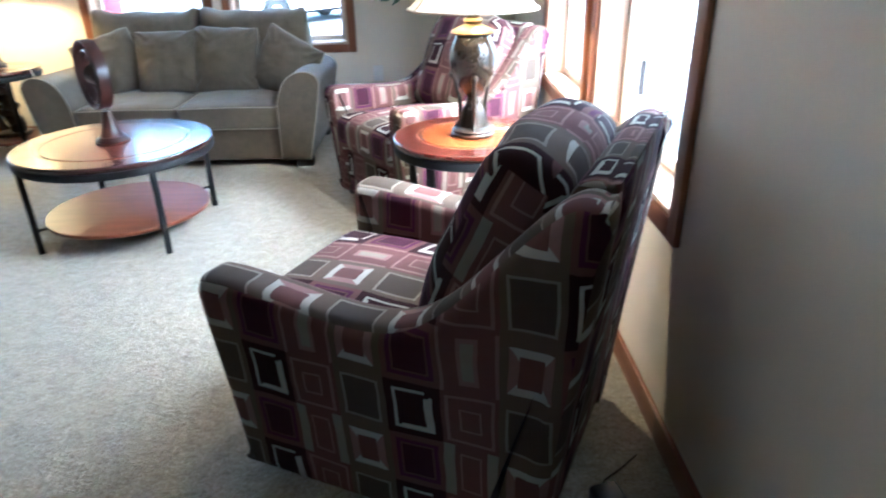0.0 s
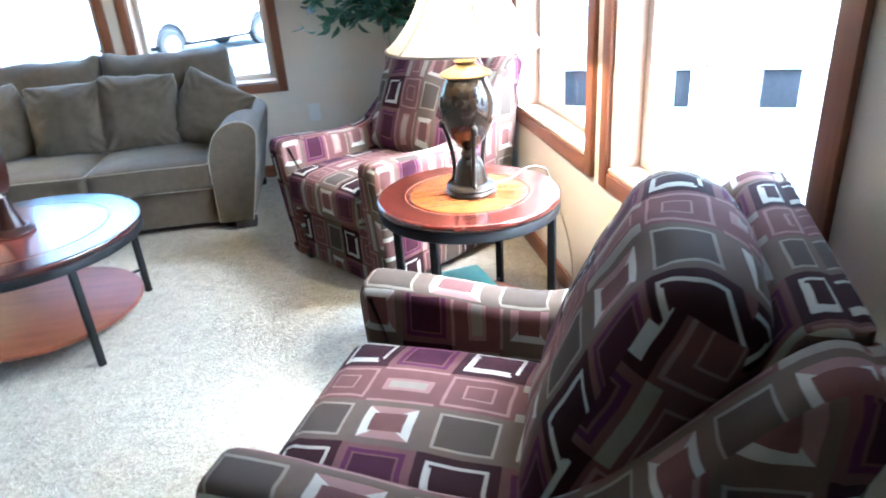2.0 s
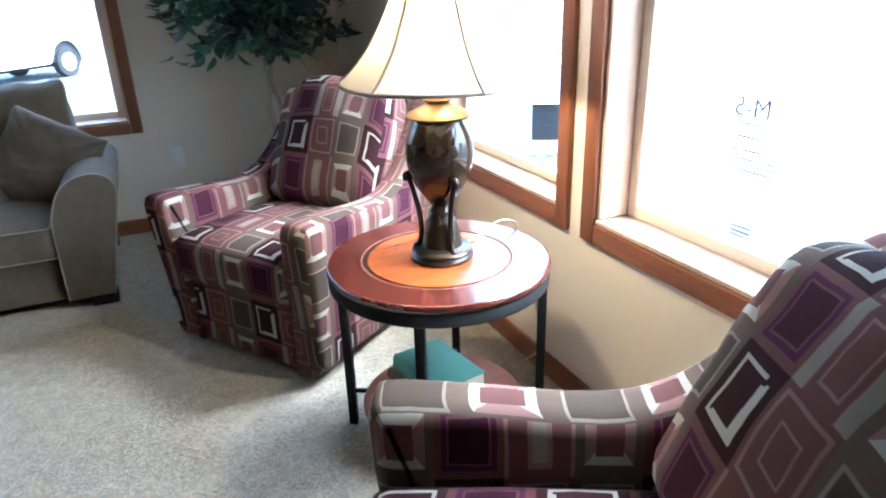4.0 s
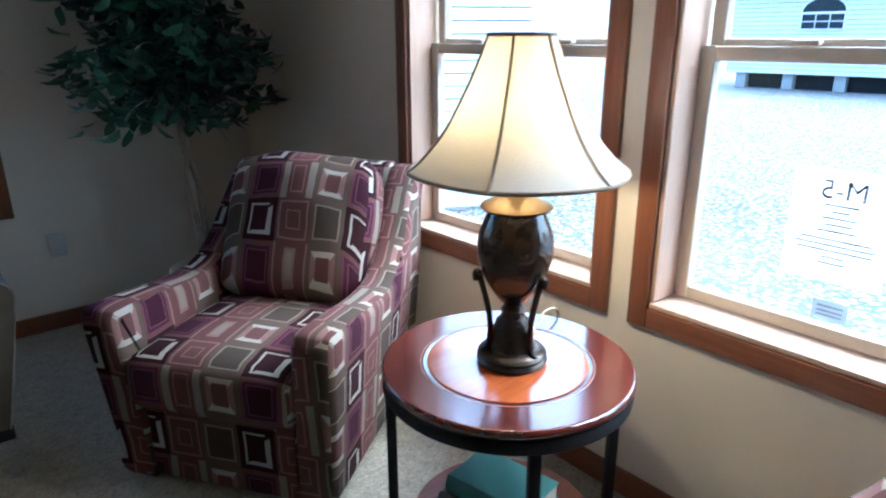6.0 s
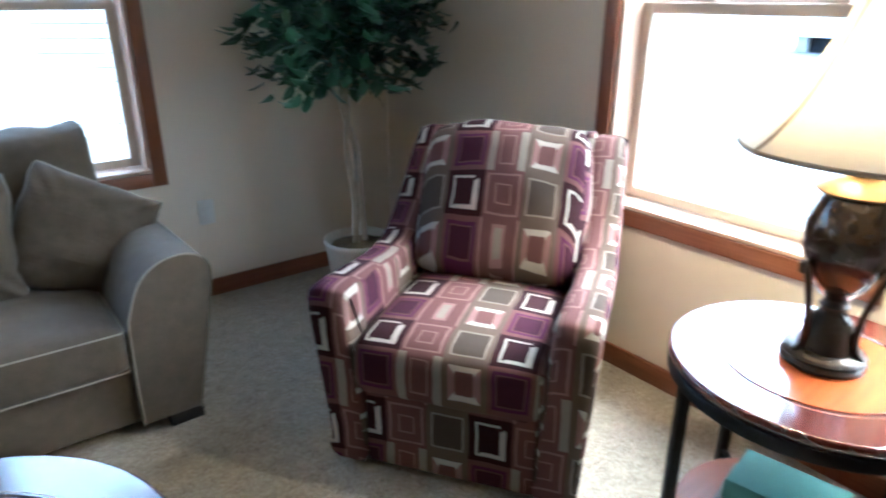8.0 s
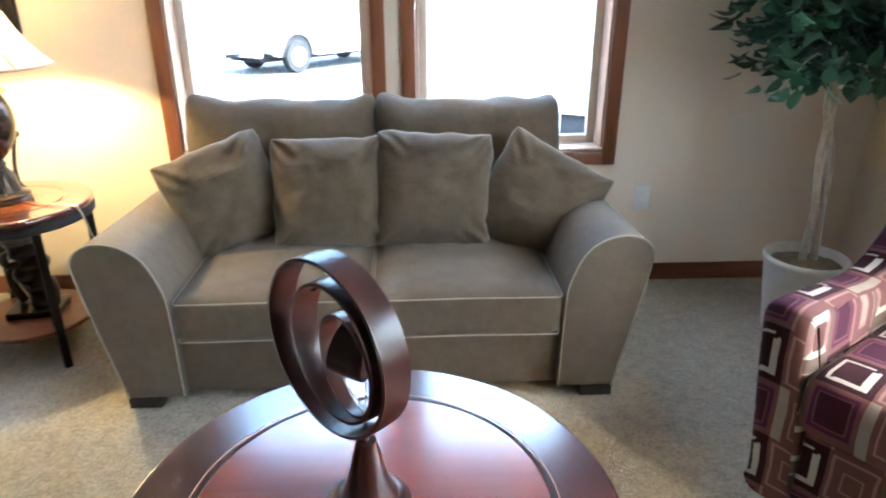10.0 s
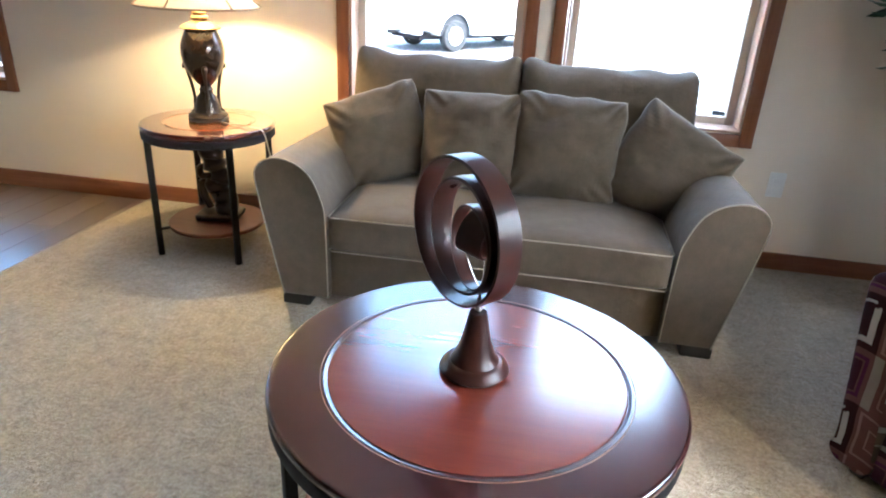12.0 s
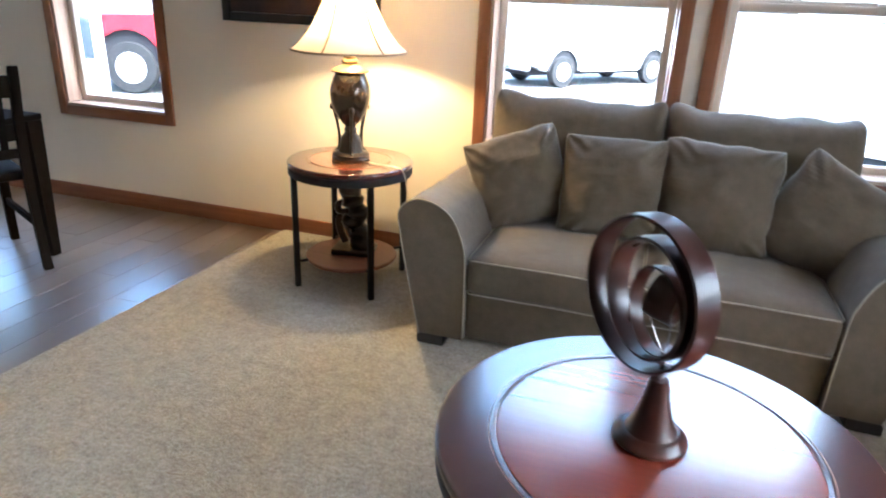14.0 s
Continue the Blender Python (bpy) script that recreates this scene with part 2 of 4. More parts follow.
M_RIM = top_wood("dark cherry border", (0.020, 0.005, 0.005), (0.042, 0.011, 0.009), 0.19)
M_INLAY_C = top_wood("red cherry centre", (0.120, 0.021, 0.011), (0.155, 0.030, 0.015), 0.22)
M_EDGE1 = top_wood("cherry border", (0.050, 0.008, 0.005), (0.088, 0.017, 0.009), 0.18)
M_INLAY_E = top_wood("amber cherry centre", (0.26, 0.055, 0.010), (0.38, 0.100, 0.020), 0.20)
M_LINE = plain("pale inlay", (0.34, 0.20, 0.11), 0.3, 90, 9, 0.1, 0)
M_SHELF = wood("brown shelf wood", (0.13, 0.040, 0.018), (0.20, 0.068, 0.033), 0.38, (3, 28, 28), 0.35, bump=0.0)
M_IRON = plain("black iron", (0.010, 0.009, 0.009), 0.55, 160, 8, 0.3, 0.1, 0.001, Specular_IOR_Level=0.2)
M_BRONZE = plain("dark bronze glaze", (0.030, 0.019, 0.012), 0.13, 40, 6, 0.45, 0.02, 0.001, 0.2, Coat_Weight=0.3)
M_BRONZE2 = plain("antique bronze", (0.045, 0.032, 0.022), 0.30, 90, 12, 0.4, 0.3, 0.002, 0.6)
M_BRASS = plain("antique brass", (0.15, 0.095, 0.038), 0.42, 90, 10, 0.15, 0.05, 0.001, 0.85)
M_SHADE = shade_material()
M_TRIMTAPE = plain("tan shade trim", (0.36, 0.27, 0.18), 0.8, 200, 20, 0.1)
M_CORD = plain("cream cord", (0.62, 0.56, 0.42), 0.5, 60, 5, 0.05, 0)
M_BULB = Nodes("lit bulb")
M_BULB = M_BULB.set((1.0, 0.85, 0.6), 0.4, Emission_Color=(1.0, 0.62, 0.28), Emission_Strength=4.0)
M_SCULPT = plain("mottled red brown lacquer", (0.030, 0.008, 0.005), 0.3, 40, 6, 0.35, 0.0, Specular_IOR_Level=0.42)
M_STEEL = plain("brushed steel", (0.55, 0.55, 0.56), 0.25, 120, 5, 0.1, 0.03, 0.001, 0.9)
M_LEAF = leaf_material()
M_BARK = plain("pale brown bark", (0.34, 0.27, 0.19), 0.85, 60, 9, 0.35, 0.6, 0.004)
M_POT = plain("cream ribbed ceramic", (0.62, 0.57, 0.48), 0.5, 70, 6, 0.08, 0.15, 0.001)
M_MOSS = plain("dried moss", (0.13, 0.095, 0.05), 0.95, 70, 12, 0.5, 0.9, 0.01)
M_PLATE = plain("white plastic", (0.74, 0.72, 0.68), 0.35, 60, 4, 0.03, 0)
M_PAGES = plain("book pages", (0.62, 0.56, 0.45), 0.9, 300, 12, 0.12, 0.3)
M_TEAL = plain("teal book cloth", (0.12, 0.29, 0.245), 0.7, 260, 14, 0.1, 0.25)
M_GREY = plain("grey brown book cloth", (0.16, 0.145, 0.12), 0.7, 260, 14, 0.12, 0.25)
M_GREEN = plain("green book cloth", (0.055, 0.24, 0.11), 0.65, 260, 14, 0.12, 0.25)
M_ESPRESSO = wood("espresso stained wood", (0.004, 0.0028, 0.0022), (0.010, 0.006, 0.0045), 0.6, (20, 20, 2), 0.08)
M_ART = plain("dark red brown painting", (0.045, 0.016, 0.010), 0.5, 14, 3, 0.6, 0.2)
M_FRAME = plain("black wooden frame", (0.018, 0.014, 0.012), 0.4, 60, 8, 0.3, 0.1)
M_BLACK = plain("black plastic", (0.015, 0.016, 0.02), 0.3, 60, 4, 0.2, 0.02)
M_GRAVEL = gravel_material()
M_SIDING = plain("white vinyl siding", (0.74, 0.73, 0.70), 0.55, 50, 2, 0.05, 0.1)
M_SIDING2 = plain("beige vinyl siding", (0.76, 0.73, 0.66), 0.55, 50, 2, 0.05, 0.1)
M_ROOF = plain("grey shingle roof", (0.17, 0.16, 0.155), 0.9, 40, 3, 0.3, 0.5)
# near-black that paints shade into siding laps, crawl spaces and wheel arches
M_SHADOWGAP = plain("near-black shade and underbody", (0.018, 0.018, 0.021), 0.9, 20, 2, 0.4)
M_BLOCK = plain("concrete block", (0.42, 0.41, 0.39), 0.9, 60, 5, 0.12, 0.5)
M_WHITECAR = plain("white car paint", (0.78, 0.78, 0.78), 0.2, 30, 2, 0.02, 0)
M_REDCAR = plain("red car paint", (0.30, 0.014, 0.022), 0.22, 30, 2, 0.06, 0)
M_TYRE = plain("tyre rubber", (0.017, 0.017, 0.018), 0.85, 60, 8, 0.2, 0.2)
M_RIMMETAL = plain("pale alloy", (0.55, 0.55, 0.54), 0.4, 60, 8, 0.1, 0.05, 0.001, 0.3)
M_DARKGLASS = plain("dark car glass", (0.03, 0.04, 0.05), 0.08, 30, 2, 0.1, 0)
M_PAPER = thin_sheet("white paper", (0.82, 0.82, 0.80))
M_STICKER = thin_sheet("grey film", (0.42, 0.44, 0.46))
M_INK = plain("grey ink", (0.20, 0.20, 0.22), 0.8, 100, 8, 0.1, 0)


# ---- shapes ----
def finish(bm, smooth=40):
    bmesh.ops.recalc_face_normals(bm, faces=bm.faces)
    if smooth:
        for f in bm.faces:
            f.smooth = True
        for e in bm.edges:
            if len(e.link_faces) == 2 and e.calc_face_angle(0) > radians(smooth):
                e.smooth = False
    return bm


def to_mesh(name, bm, material):
    me = bpy.data.meshes.new(name)
    bm.to_mesh(me)
    bm.free()
    me.materials.append(material)
    return me


def part(name, bm, material, parent=None, label="", m=None):
    ob = new(name, to_mesh(name, bm, material))
    if parent is not None:
        ob.parent = parent
    if m is not None:
        ob.matrix_local = m
    if label:
        ob["label"] = label
    return ob


def thing(name, label, category, m, group=""):
    ob = new(name)
    ob.empty_display_size = 0.1
    ob.matrix_world = m
    return tagged(ob, label, category, group)


def structure(name, bm, material, label, category, m=None):
    ob = new(name, to_mesh(name, bm, material))
    if m is not None:
        ob.matrix_world = m
    return tagged(ob, label, category, kind="structure")


def add_box(bm, x0, x1, y0, y1, z0, z1, bevel=0.0, seg=2):
    made = bmesh.ops.create_cube(bm, size=1)["verts"]
    for v in made:
        v.co = Vector((x0 + (v.co.x + 0.5) * (x1 - x0), y0 + (v.co.y + 0.5) * (y1 - y0), z0 + (v.co.z + 0.5) * (z1 - z0)))
    if bevel:
        edges = list({e for v in made for e in v.link_edges})
        bmesh.ops.bevel(bm, geom=edges, offset=bevel, segments=seg, profile=0.5, affect="EDGES")
    return bm


def box(x0, x1, y0, y1, z0, z1, bevel=0.0, seg=2, smooth=40):
    bm = add_box(bmesh.new(), x0, x1, y0, y1, z0, z1, bevel, seg)
    return finish(bm, smooth if bevel else 0)


def smooth_line(points, steps=6, closed=False):
    """A rounded line through the points (Catmull-Rom)."""
    p = [Vector(q) for q in points]
    n = len(p)
    out = []
    for i in range(n if closed else n - 1):
        a, b, c, d = (p[(i + k) % n] if closed else p[min(max(i + k, 0), n - 1)] for k in (-1, 0, 1, 2))
        for s in range(steps):
            t = s / steps
            out.append(0.5 * (2 * b + (c - a) * t + (2 * a - 5 * b + 4 * c - d) * t * t + (3 * b - a - 3 * c + d) * t ** 3))
    if not closed:
        out.append(p[-1])
    return out


def lathe(profile, seg=40, bm=None, at=(0, 0, 0), cap=True, wave=None):
    """Turn a line of (radius, height) round z."""
    bm = bm or bmesh.new()
    rings = []
    for r, z in profile:
        ring = []
        for i in range(seg):
            a = 2 * math.pi * i / seg
            k = r * (wave(a, z) if wave else 1)
            ring.append(bm.verts.new((at[0] + k * math.cos(a), at[1] + k * math.sin(a), at[2] + z)))
        rings.append(ring)
    for a, b in zip(rings, rings[1:]):
        for i in range(seg):
            bm.faces.new((a[i], a[(i + 1) % seg], b[(i + 1) % seg], b[i]))
    if cap:
        bm.faces.new(rings[0][::-1])
        bm.faces.new(rings[-1])
    return bm


def tube(points, radius, seg=8, bm=None, closed=False):
    """A pipe along a line; radius may be a list."""
    bm = bm or bmesh.new()
    p = [Vector(q) for q in points]
    n = len(p)
    rad = radius if isinstance(radius, (list, tuple)) else [radius] * n
    rings, side = [], None
    for i in range(n):
        t = (p[(i + 1) % n] - p[i - 1]) if closed else (p[min(i + 1, n - 1)] - p[max(i - 1, 0)])
        t = t.normalized() if t.length > 1e-9 else Vector((0, 0, 1))
        if side is None:
            side = t.orthogonal().normalized()
        side = (side - t * side.dot(t)).normalized()
        up = t.cross(side)
        rings.append([bm.verts.new(p[i] + rad[i] * (math.cos(2 * math.pi * k / seg) * side + math.sin(2 * math.pi * k / seg) * up)) for k in range(seg)])
    pairs = list(zip(rings, rings[1:])) + ([(rings[-1], rings[0])] if closed else [])
    for a, b in pairs:
        for k in range(seg):
            bm.faces.new((a[k], a[(k + 1) % seg], b[(k + 1) % seg], b[k]))
    if not closed:
        bm.faces.new(rings[0][::-1])
        bm.faces.new(rings[-1])
    return finish(bm, 60)


def slab(outline, depth0, depth1, place, bevel=0.0, seg=3, smooth=40):
    """A flat outline of (a, b) pairs pushed from depth0 to depth1; place(a, b, d) gives the point."""
    bm = bmesh.new()
    lo = [bm.verts.new(place(a, b, depth0)) for a, b in outline]
    hi = [bm.verts.new(place(a, b, depth1)) for a, b in outline]
    f0, f1 = bm.faces.new(lo[::-1]), bm.faces.new(hi)
    k = len(outline)
    for i in range(k):
        bm.faces.new((lo[i], lo[(i + 1) % k], hi[(i + 1) % k], hi[i]))
    if bevel:
        rim = [e for f in (f0, f1) for e in f.edges]
        bmesh.ops.bevel(bm, geom=rim, offset=bevel, segments=seg, profile=0.5, affect="EDGES")
    return finish(bm, smooth)


def round_slab(outline, depth0, depth1, place, r, steps=4):
    """Like slab, its rim rounded by drawing the outline in towards both faces."""
    k = len(outline)
    p = [Vector(q) for q in outline]
    area = sum(p[i].x * p[(i + 1) % k].y - p[(i + 1) % k].x * p[i].y for i in range(k))
    sign = 1 if area > 0 else -1
    ins = []
    for i in range(k):
        t = (p[(i + 1) % k] - p[i - 1]).normalized()
        ins.append(Vector((-t.y, t.x)) * sign)
    rows = [(depth0 + r * (1 - math.sin(a)), r * (1 - math.cos(a))) for a in (math.pi / 2 * i / steps for i in range(steps + 1))][::-1]
    rows += [(depth1 - (d - depth0), s) for d, s in rows[::-1]]
    bm = bmesh.new()
    rings = []
    for d, s in sorted(rows):
        rings.append([bm.verts.new(place(p[i].x + ins[i].x * s, p[i].y + ins[i].y * s, d)) for i in range(k)])
    for a, b in zip(rings, rings[1:]):
        for i in range(k):
            bm.faces.new((a[i], a[(i + 1) % k], b[(i + 1) % k], b[i]))
    for ring in (rings[0], rings[-1]):
        low = [bm.verts.new(ring[0].co.lerp(ring[-1].co, i / (k - 1))) for i in range(k)]
        for i in range(k - 1):
            bm.faces.new((ring[i], ring[i + 1], low[i + 1], low[i]))
    bmesh.ops.remove_doubles(bm, verts=bm.verts[:], dist=1e-5)
    return finish(bm, 55)


def cushion(w, d, h, round_=0.045, crown=0.03, cells=10, rough=0.004, seed=0.0, sag=0.0):
    """An upholstered block, centred, with rounded edges, a domed top and soft unevenness."""
    bm = bmesh.new()
    bmesh.ops.create_cube(bm, size=1)
    bmesh.ops.subdivide_edges(bm, edges=bm.edges[:], cuts=cells, use_grid_fill=True)
    half = Vector((w / 2, d / 2, h / 2))
    for v in bm.verts:
        q = Vector((v.co.x * w, v.co.y * d, v.co.z * h))
        inner = Vector([max(-half[i] + round_, min(half[i] - round_, q[i])) for i in range(3)])
        off = q - inner
        if off.length > 1e-6:
            q = inner + off.normalized() * round_ if sum(abs(c) > 1e-6 for c in off) > 1 else q
        u, s = q.x / half.x, q.y / half.y
        dome = max(0.0, (1 - u * u)) * max(0.0, (1 - s * s))
        q.z += (1 if q.z > 0 else -0.3) * crown * dome ** 0.6
        e = noise.noise(q * 9 + Vector((seed, seed * 2, 0)))
        q += rough * e * Vector((0.6, 1.0, 1.0))
        q.z -= sag * max(0.0, 1 - u * u)
        v.co = q
    return finish(bm, 80)


def pillow_shape(w, h, t, seed=0.0, cells=40):
    """A square scatter pillow standing in x and z, thick along y, with drawn corners."""
    bm = bmesh.new()
    front, back = {}, {}

    def spot(i, j, side):
        u, v = math.sin(math.pi / 2 * (2 * i / cells - 1)), math.sin(math.pi / 2 * (2 * j / cells - 1))
        x = w / 2 * u * (1 - 0.045 * (1 - v * v)) * (1 - 0.05 * (u * v) ** 6) + 0.010 * noise.noise(Vector((v * 2.5, seed, 1.0)))
        z = h / 2 * v * (1 - 0.045 * (1 - u * u)) * (1 - 0.05 * (u * v) ** 6) + 0.010 * noise.noise(Vector((u * 2.5, seed, 5.0)))
        thick = t / 2 * (max(0.0, 1 - u * u) * max(0.0, 1 - v * v)) ** 0.42
        fold = (0.024 * noise.noise(Vector((u * 1.9 + seed, v * 1.9, side * 3))) + 0.005 * noise.noise(Vector((u * 3 + v * 2 + seed, v * 5 - u * 2, side * 3)))) * (1 - max(abs(u), abs(v)) ** 6)
        crease = 0.026 * math.sin(17 * (abs(u) - abs(v)) + seed) * max(0.0, abs(u * v) - 0.25) * (1 - max(abs(u), abs(v)) ** 8)
        return (x, side * thick + fold + crease, z)

    for i in range(cells + 1):
        for j in range(cells + 1):
            front[i, j] = bm.verts.new(spot(i, j, -1))
            rim = i in (0, cells) or j in (0, cells)
            back[i, j] = front[i, j] if rim else bm.verts.new(spot(i, j, 1))
    for i in range(cells):
        for j in range(cells):
            bm.faces.new((front[i, j], front[i + 1, j], front[i + 1, j + 1], front[i, j + 1]))
            bm.faces.new((back[i, j + 1], back[i + 1, j + 1], back[i + 1, j], back[i, j]))
    border = [front[i, 0].co.copy() for i in range(cells)] + [front[cells, j].co.copy() for j in range(cells)] + \
             [front[i, cells].co.copy() for i in range(cells, 0, -1)] + [front[0, j].co.copy() for j in range(cells, 0, -1)]
    return finish(bm, 0), border


def cloth_uv(ob, shift=(0.0, 0.0), side_at=None, side_shift=None):
    """Lay cloth over a mesh: across x and over the front and top, and along the sides."""
    me = ob.data
    layer = me.uv_layers.new(name="cloth")
    for poly in me.polygons:
        n = poly.normal
        for li in poly.loop_indices:
            c = me.vertices[me.loops[li].vertex_index].co
            if (abs(n.x) > 0.72) if side_at is None else (abs(poly.center.x) > side_at):
                q, k = (c.y, c.z), side_shift or shift
            else:
                q, k = (c.x, c.z + c.y if n.y < 0.3 else c.z - c.y), shift
            layer.data[li].uv = (q[0] + k[0], q[1] + k[1])
    for poly in me.polygons:
        if not poly.use_smooth and len(poly.vertices) > 0:
            poly.use_smooth = True
    return ob


# ---- the room ----
WEST, SOUTH, HIGH = -8.0, -8.2, 2.44
SILL, HEAD = 0.628, 2.02      # clear opening of the casings
CASE = 0.058                  # width of the casing boards
# clear openings (inside of the casings)
EAST_WINDOWS = ((-3.432, -2.520), (-2.330, -1.452))
NORTH_WINDOWS = ((-3.032, -2.212), (-2.030, -1.208))
DINING_WINDOW = (-5.68, -4.944)
FAR_WINDOW = (-7.25, -6.35)
DINING_SILL = 0.585


def wall_pieces(lo, hi, holes, put):
    """Wall boards around openings of (from, to, bottom, top)."""
    at = lo
    for a, b, z0, z1 in holes:
        put(at, a, 0, HIGH)
        if z0 > 0:
            put(a, b, 0, z0)
        put(a, b, z1, HIGH)
        at = b
    put(at, hi, 0, HIGH)


T = 0.16
bm = bmesh.new()
wall_pieces(SOUTH, 0, [(a, b, SILL, HEAD) for a, b in EAST_WINDOWS], lambda a, b, c, d: add_box(bm, 0, T, a, b, c, d))
structure("wall_east", bm, M_WALL, "tan painted wall with two double-hung windows", "wall")
bm = bmesh.new()
wall_pieces(WEST, T, [(*FAR_WINDOW, DINING_SILL, HEAD), (*DINING_WINDOW, DINING_SILL, HEAD)] + [(a, b, SILL, HEAD) for a, b in NORTH_WINDOWS], lambda a, b, c, d: add_box(bm, a, b, 0, T, c, d))
structure("wall_north", bm, M_WALL, "tan painted wall behind the sofa and dining table", "wall")
structure("wall_west", box(WEST - T, WEST, SOUTH, T, 0, HIGH), M_WALL, "tan painted wall", "wall")
structure("wall_south", box(WEST - T, T, SOUTH - T, SOUTH, 0, HIGH), M_WALL, "tan painted wall", "wall")
structure("ceiling", box(WEST - T, T, SOUTH - T, T, HIGH, HIGH + 0.1), M_CEIL, "white textured ceiling", "ceiling")

# carpet, with a straight edge against the plank floor
bm = bmesh.new()
edge = [(0.0, 0.0), (0.0, SOUTH), (-4.34, SOUTH), (-4.275, -2.0), (-4.185, 0.0)]
lo = [bm.verts.new((x, y, -0.05)) for x, y in edge]
hi = [bm.verts.new((x, y, 0.0)) for x, y in edge]
bm.faces.new(hi[::-1])
bm.faces.new(lo)
for i in range(5):
    bm.faces.new((lo[i], lo[(i + 1) % 5], hi[(i + 1) % 5], hi[i]))
structure("floor_carpet", finish(bm, 0), M_CARPET, "beige cut-pile carpet over the living area", "carpet")
floor_wood = structure("floor_planks", box(WEST, -4.1, SOUTH, 0, -0.09, -0.018), M_ESPRESSO, "dark laminate plank floor in the dining area", "floor")

# baseboards
for name, b in (("baseboard_north", box(WEST, -0.016, -0.016, -0.001, -0.016, 0.082, 0.004)),
                ("baseboard_east", box(-0.016, -0.001, SOUTH, 0.0, -0.016, 0.082, 0.004)),
                ("baseboard_south", box(WEST, -0.016, SOUTH + 0.001, SOUTH + 0.016, -0.016, 0.082, 0.004))):
    structure(name, b, M_TRIM_H, "stained oak baseboard along the wall", "baseboard")


def build_window(name, a, b, z0, z1, east, label, paper=False):
    """A double-hung window in an opening: oak casing, pale jambs and stool, vinyl sashes, glass."""
    def put(u0, u1, d0, d1, w0, w1, bevel=0.003):
        # u along the wall, d out of the room, w up
        return box(d0, d1, u0, u1, w0, w1, bevel) if east else box(u0, u1, d0, d1, w0, w1, bevel)

    win = tagged(new(name), label, "window", kind="structure")
    part("casing", put(a - CASE, a, -0.019, -0.001, z0 - CASE, z1 + CASE), M_TRIM, win, "stained oak casing board")
    part("casing", put(b, b + CASE, -0.019, -0.001, z0 - CASE, z1 + CASE), M_TRIM, win)
    part("casing", put(a + 0.001, b - 0.001, -0.018, -0.001, z0 - CASE, z0), M_TRIM_H, win)
    part("casing", put(a + 0.001, b - 0.001, -0.018, -0.001, z1, z1 + CASE), M_TRIM_H, win)
    part("window_sill", put(a + 0.003, b - 0.003, -0.012, 0.118, z0 + 0.002, z0 + 0.016), M_JAMB, win, "pale wood stool")
    part("jamb", put(a + 0.002, a + 0.014, -0.006, 0.118, z0 + 0.018, z1 - 0.016), M_JAMB, win)
    part("jamb", put(b - 0.014, b - 0.002, -0.006, 0.118, z0 + 0.018, z1 - 0.016), M_JAMB, win)
    part("head_jamb", put(a + 0.002, b - 0.002, -0.006, 0.118, z1 - 0.014, z1 - 0.002), M_JAMB, win)
    mid = 1.318 if z0 < 0.7 else (z0 + z1) / 2
    for nm, lo_, hi_, dep in (("lower_sash", z0 + 0.018, mid, 0.092), ("upper_sash", mid - 0.02, z1 - 0.016, 0.128)):
        s = new(nm)
        s.parent = win
        f = 0.036
        part("stile", put(a + 0.016, a + 0.016 + f, dep, dep + 0.034, lo_, hi_), M_VINYL, s)
        part("stile", put(b - 0.016 - f, b - 0.016, dep, dep + 0.034, lo_, hi_), M_VINYL, s)
        part("rail", put(a + 0.017 + f, b - 0.017 - f, dep + 0.001, dep + 0.033, lo_ + 0.001, lo_ + f), M_VINYL, s)
        part("rail", put(a + 0.017 + f, b - 0.017 - f, dep + 0.001, dep + 0.033, hi_ - f, hi_ - 0.001), M_VINYL, s)
        pane = part("pane", put(a + 0.016 + f, b - 0.016 - f, dep + 0.014, dep + 0.018, lo_ + f, hi_ - f, 0), M_GLASS, s)
        pane.visible_shadow = False
    for k in (0.28, 0.72):
        u = a + (b - a) * k
        part("sash_lock", put(u - 0.03, u + 0.03, 0.098, 0.124, mid + 0.001, mid + 0.014, 0.004), M_VINYL, win)
    return win


build_window("window_1", *EAST_WINDOWS[1], SILL, HEAD, True, "double-hung window with oak casing beside the ficus corner")
build_window("window_2", *EAST_WINDOWS[0], SILL, HEAD, True, "double-hung window with oak casing and a paper notice")
build_window("window_3", *NORTH_WINDOWS[0], SILL, HEAD, False, "double-hung window with oak casing behind the sofa")
build_window("window_4", *NORTH_WINDOWS[1], SILL, HEAD, False, "double-hung window with oak casing behind the sofa")
build_window("window_5", *DINING_WINDOW, DINING_SILL, HEAD, False, "double-hung window with oak casing in the dining area")

build_window("window_7", *FAR_WINDOW, DINING_SILL, HEAD, False, "double-hung window with oak casing at the dining end")

# wall outlet
outlet = tagged(new("outlet_1"), "white plastic duplex outlet on the wall", "outlet", kind="structure")
outlet.matrix_world = pose(-1.003, -0.001, 0.412)
part("plate", box(-0.036, 0.036, -0.006, 0.0, -0.058, 0.058, 0.004), M_PLATE, outlet)
for s in (-0.02, 0.02):
    part("socket", box(-0.016, 0.016, -0.0085, -0.006, s - 0.013, s + 0.013, 0.002), M_PLATE, outlet)


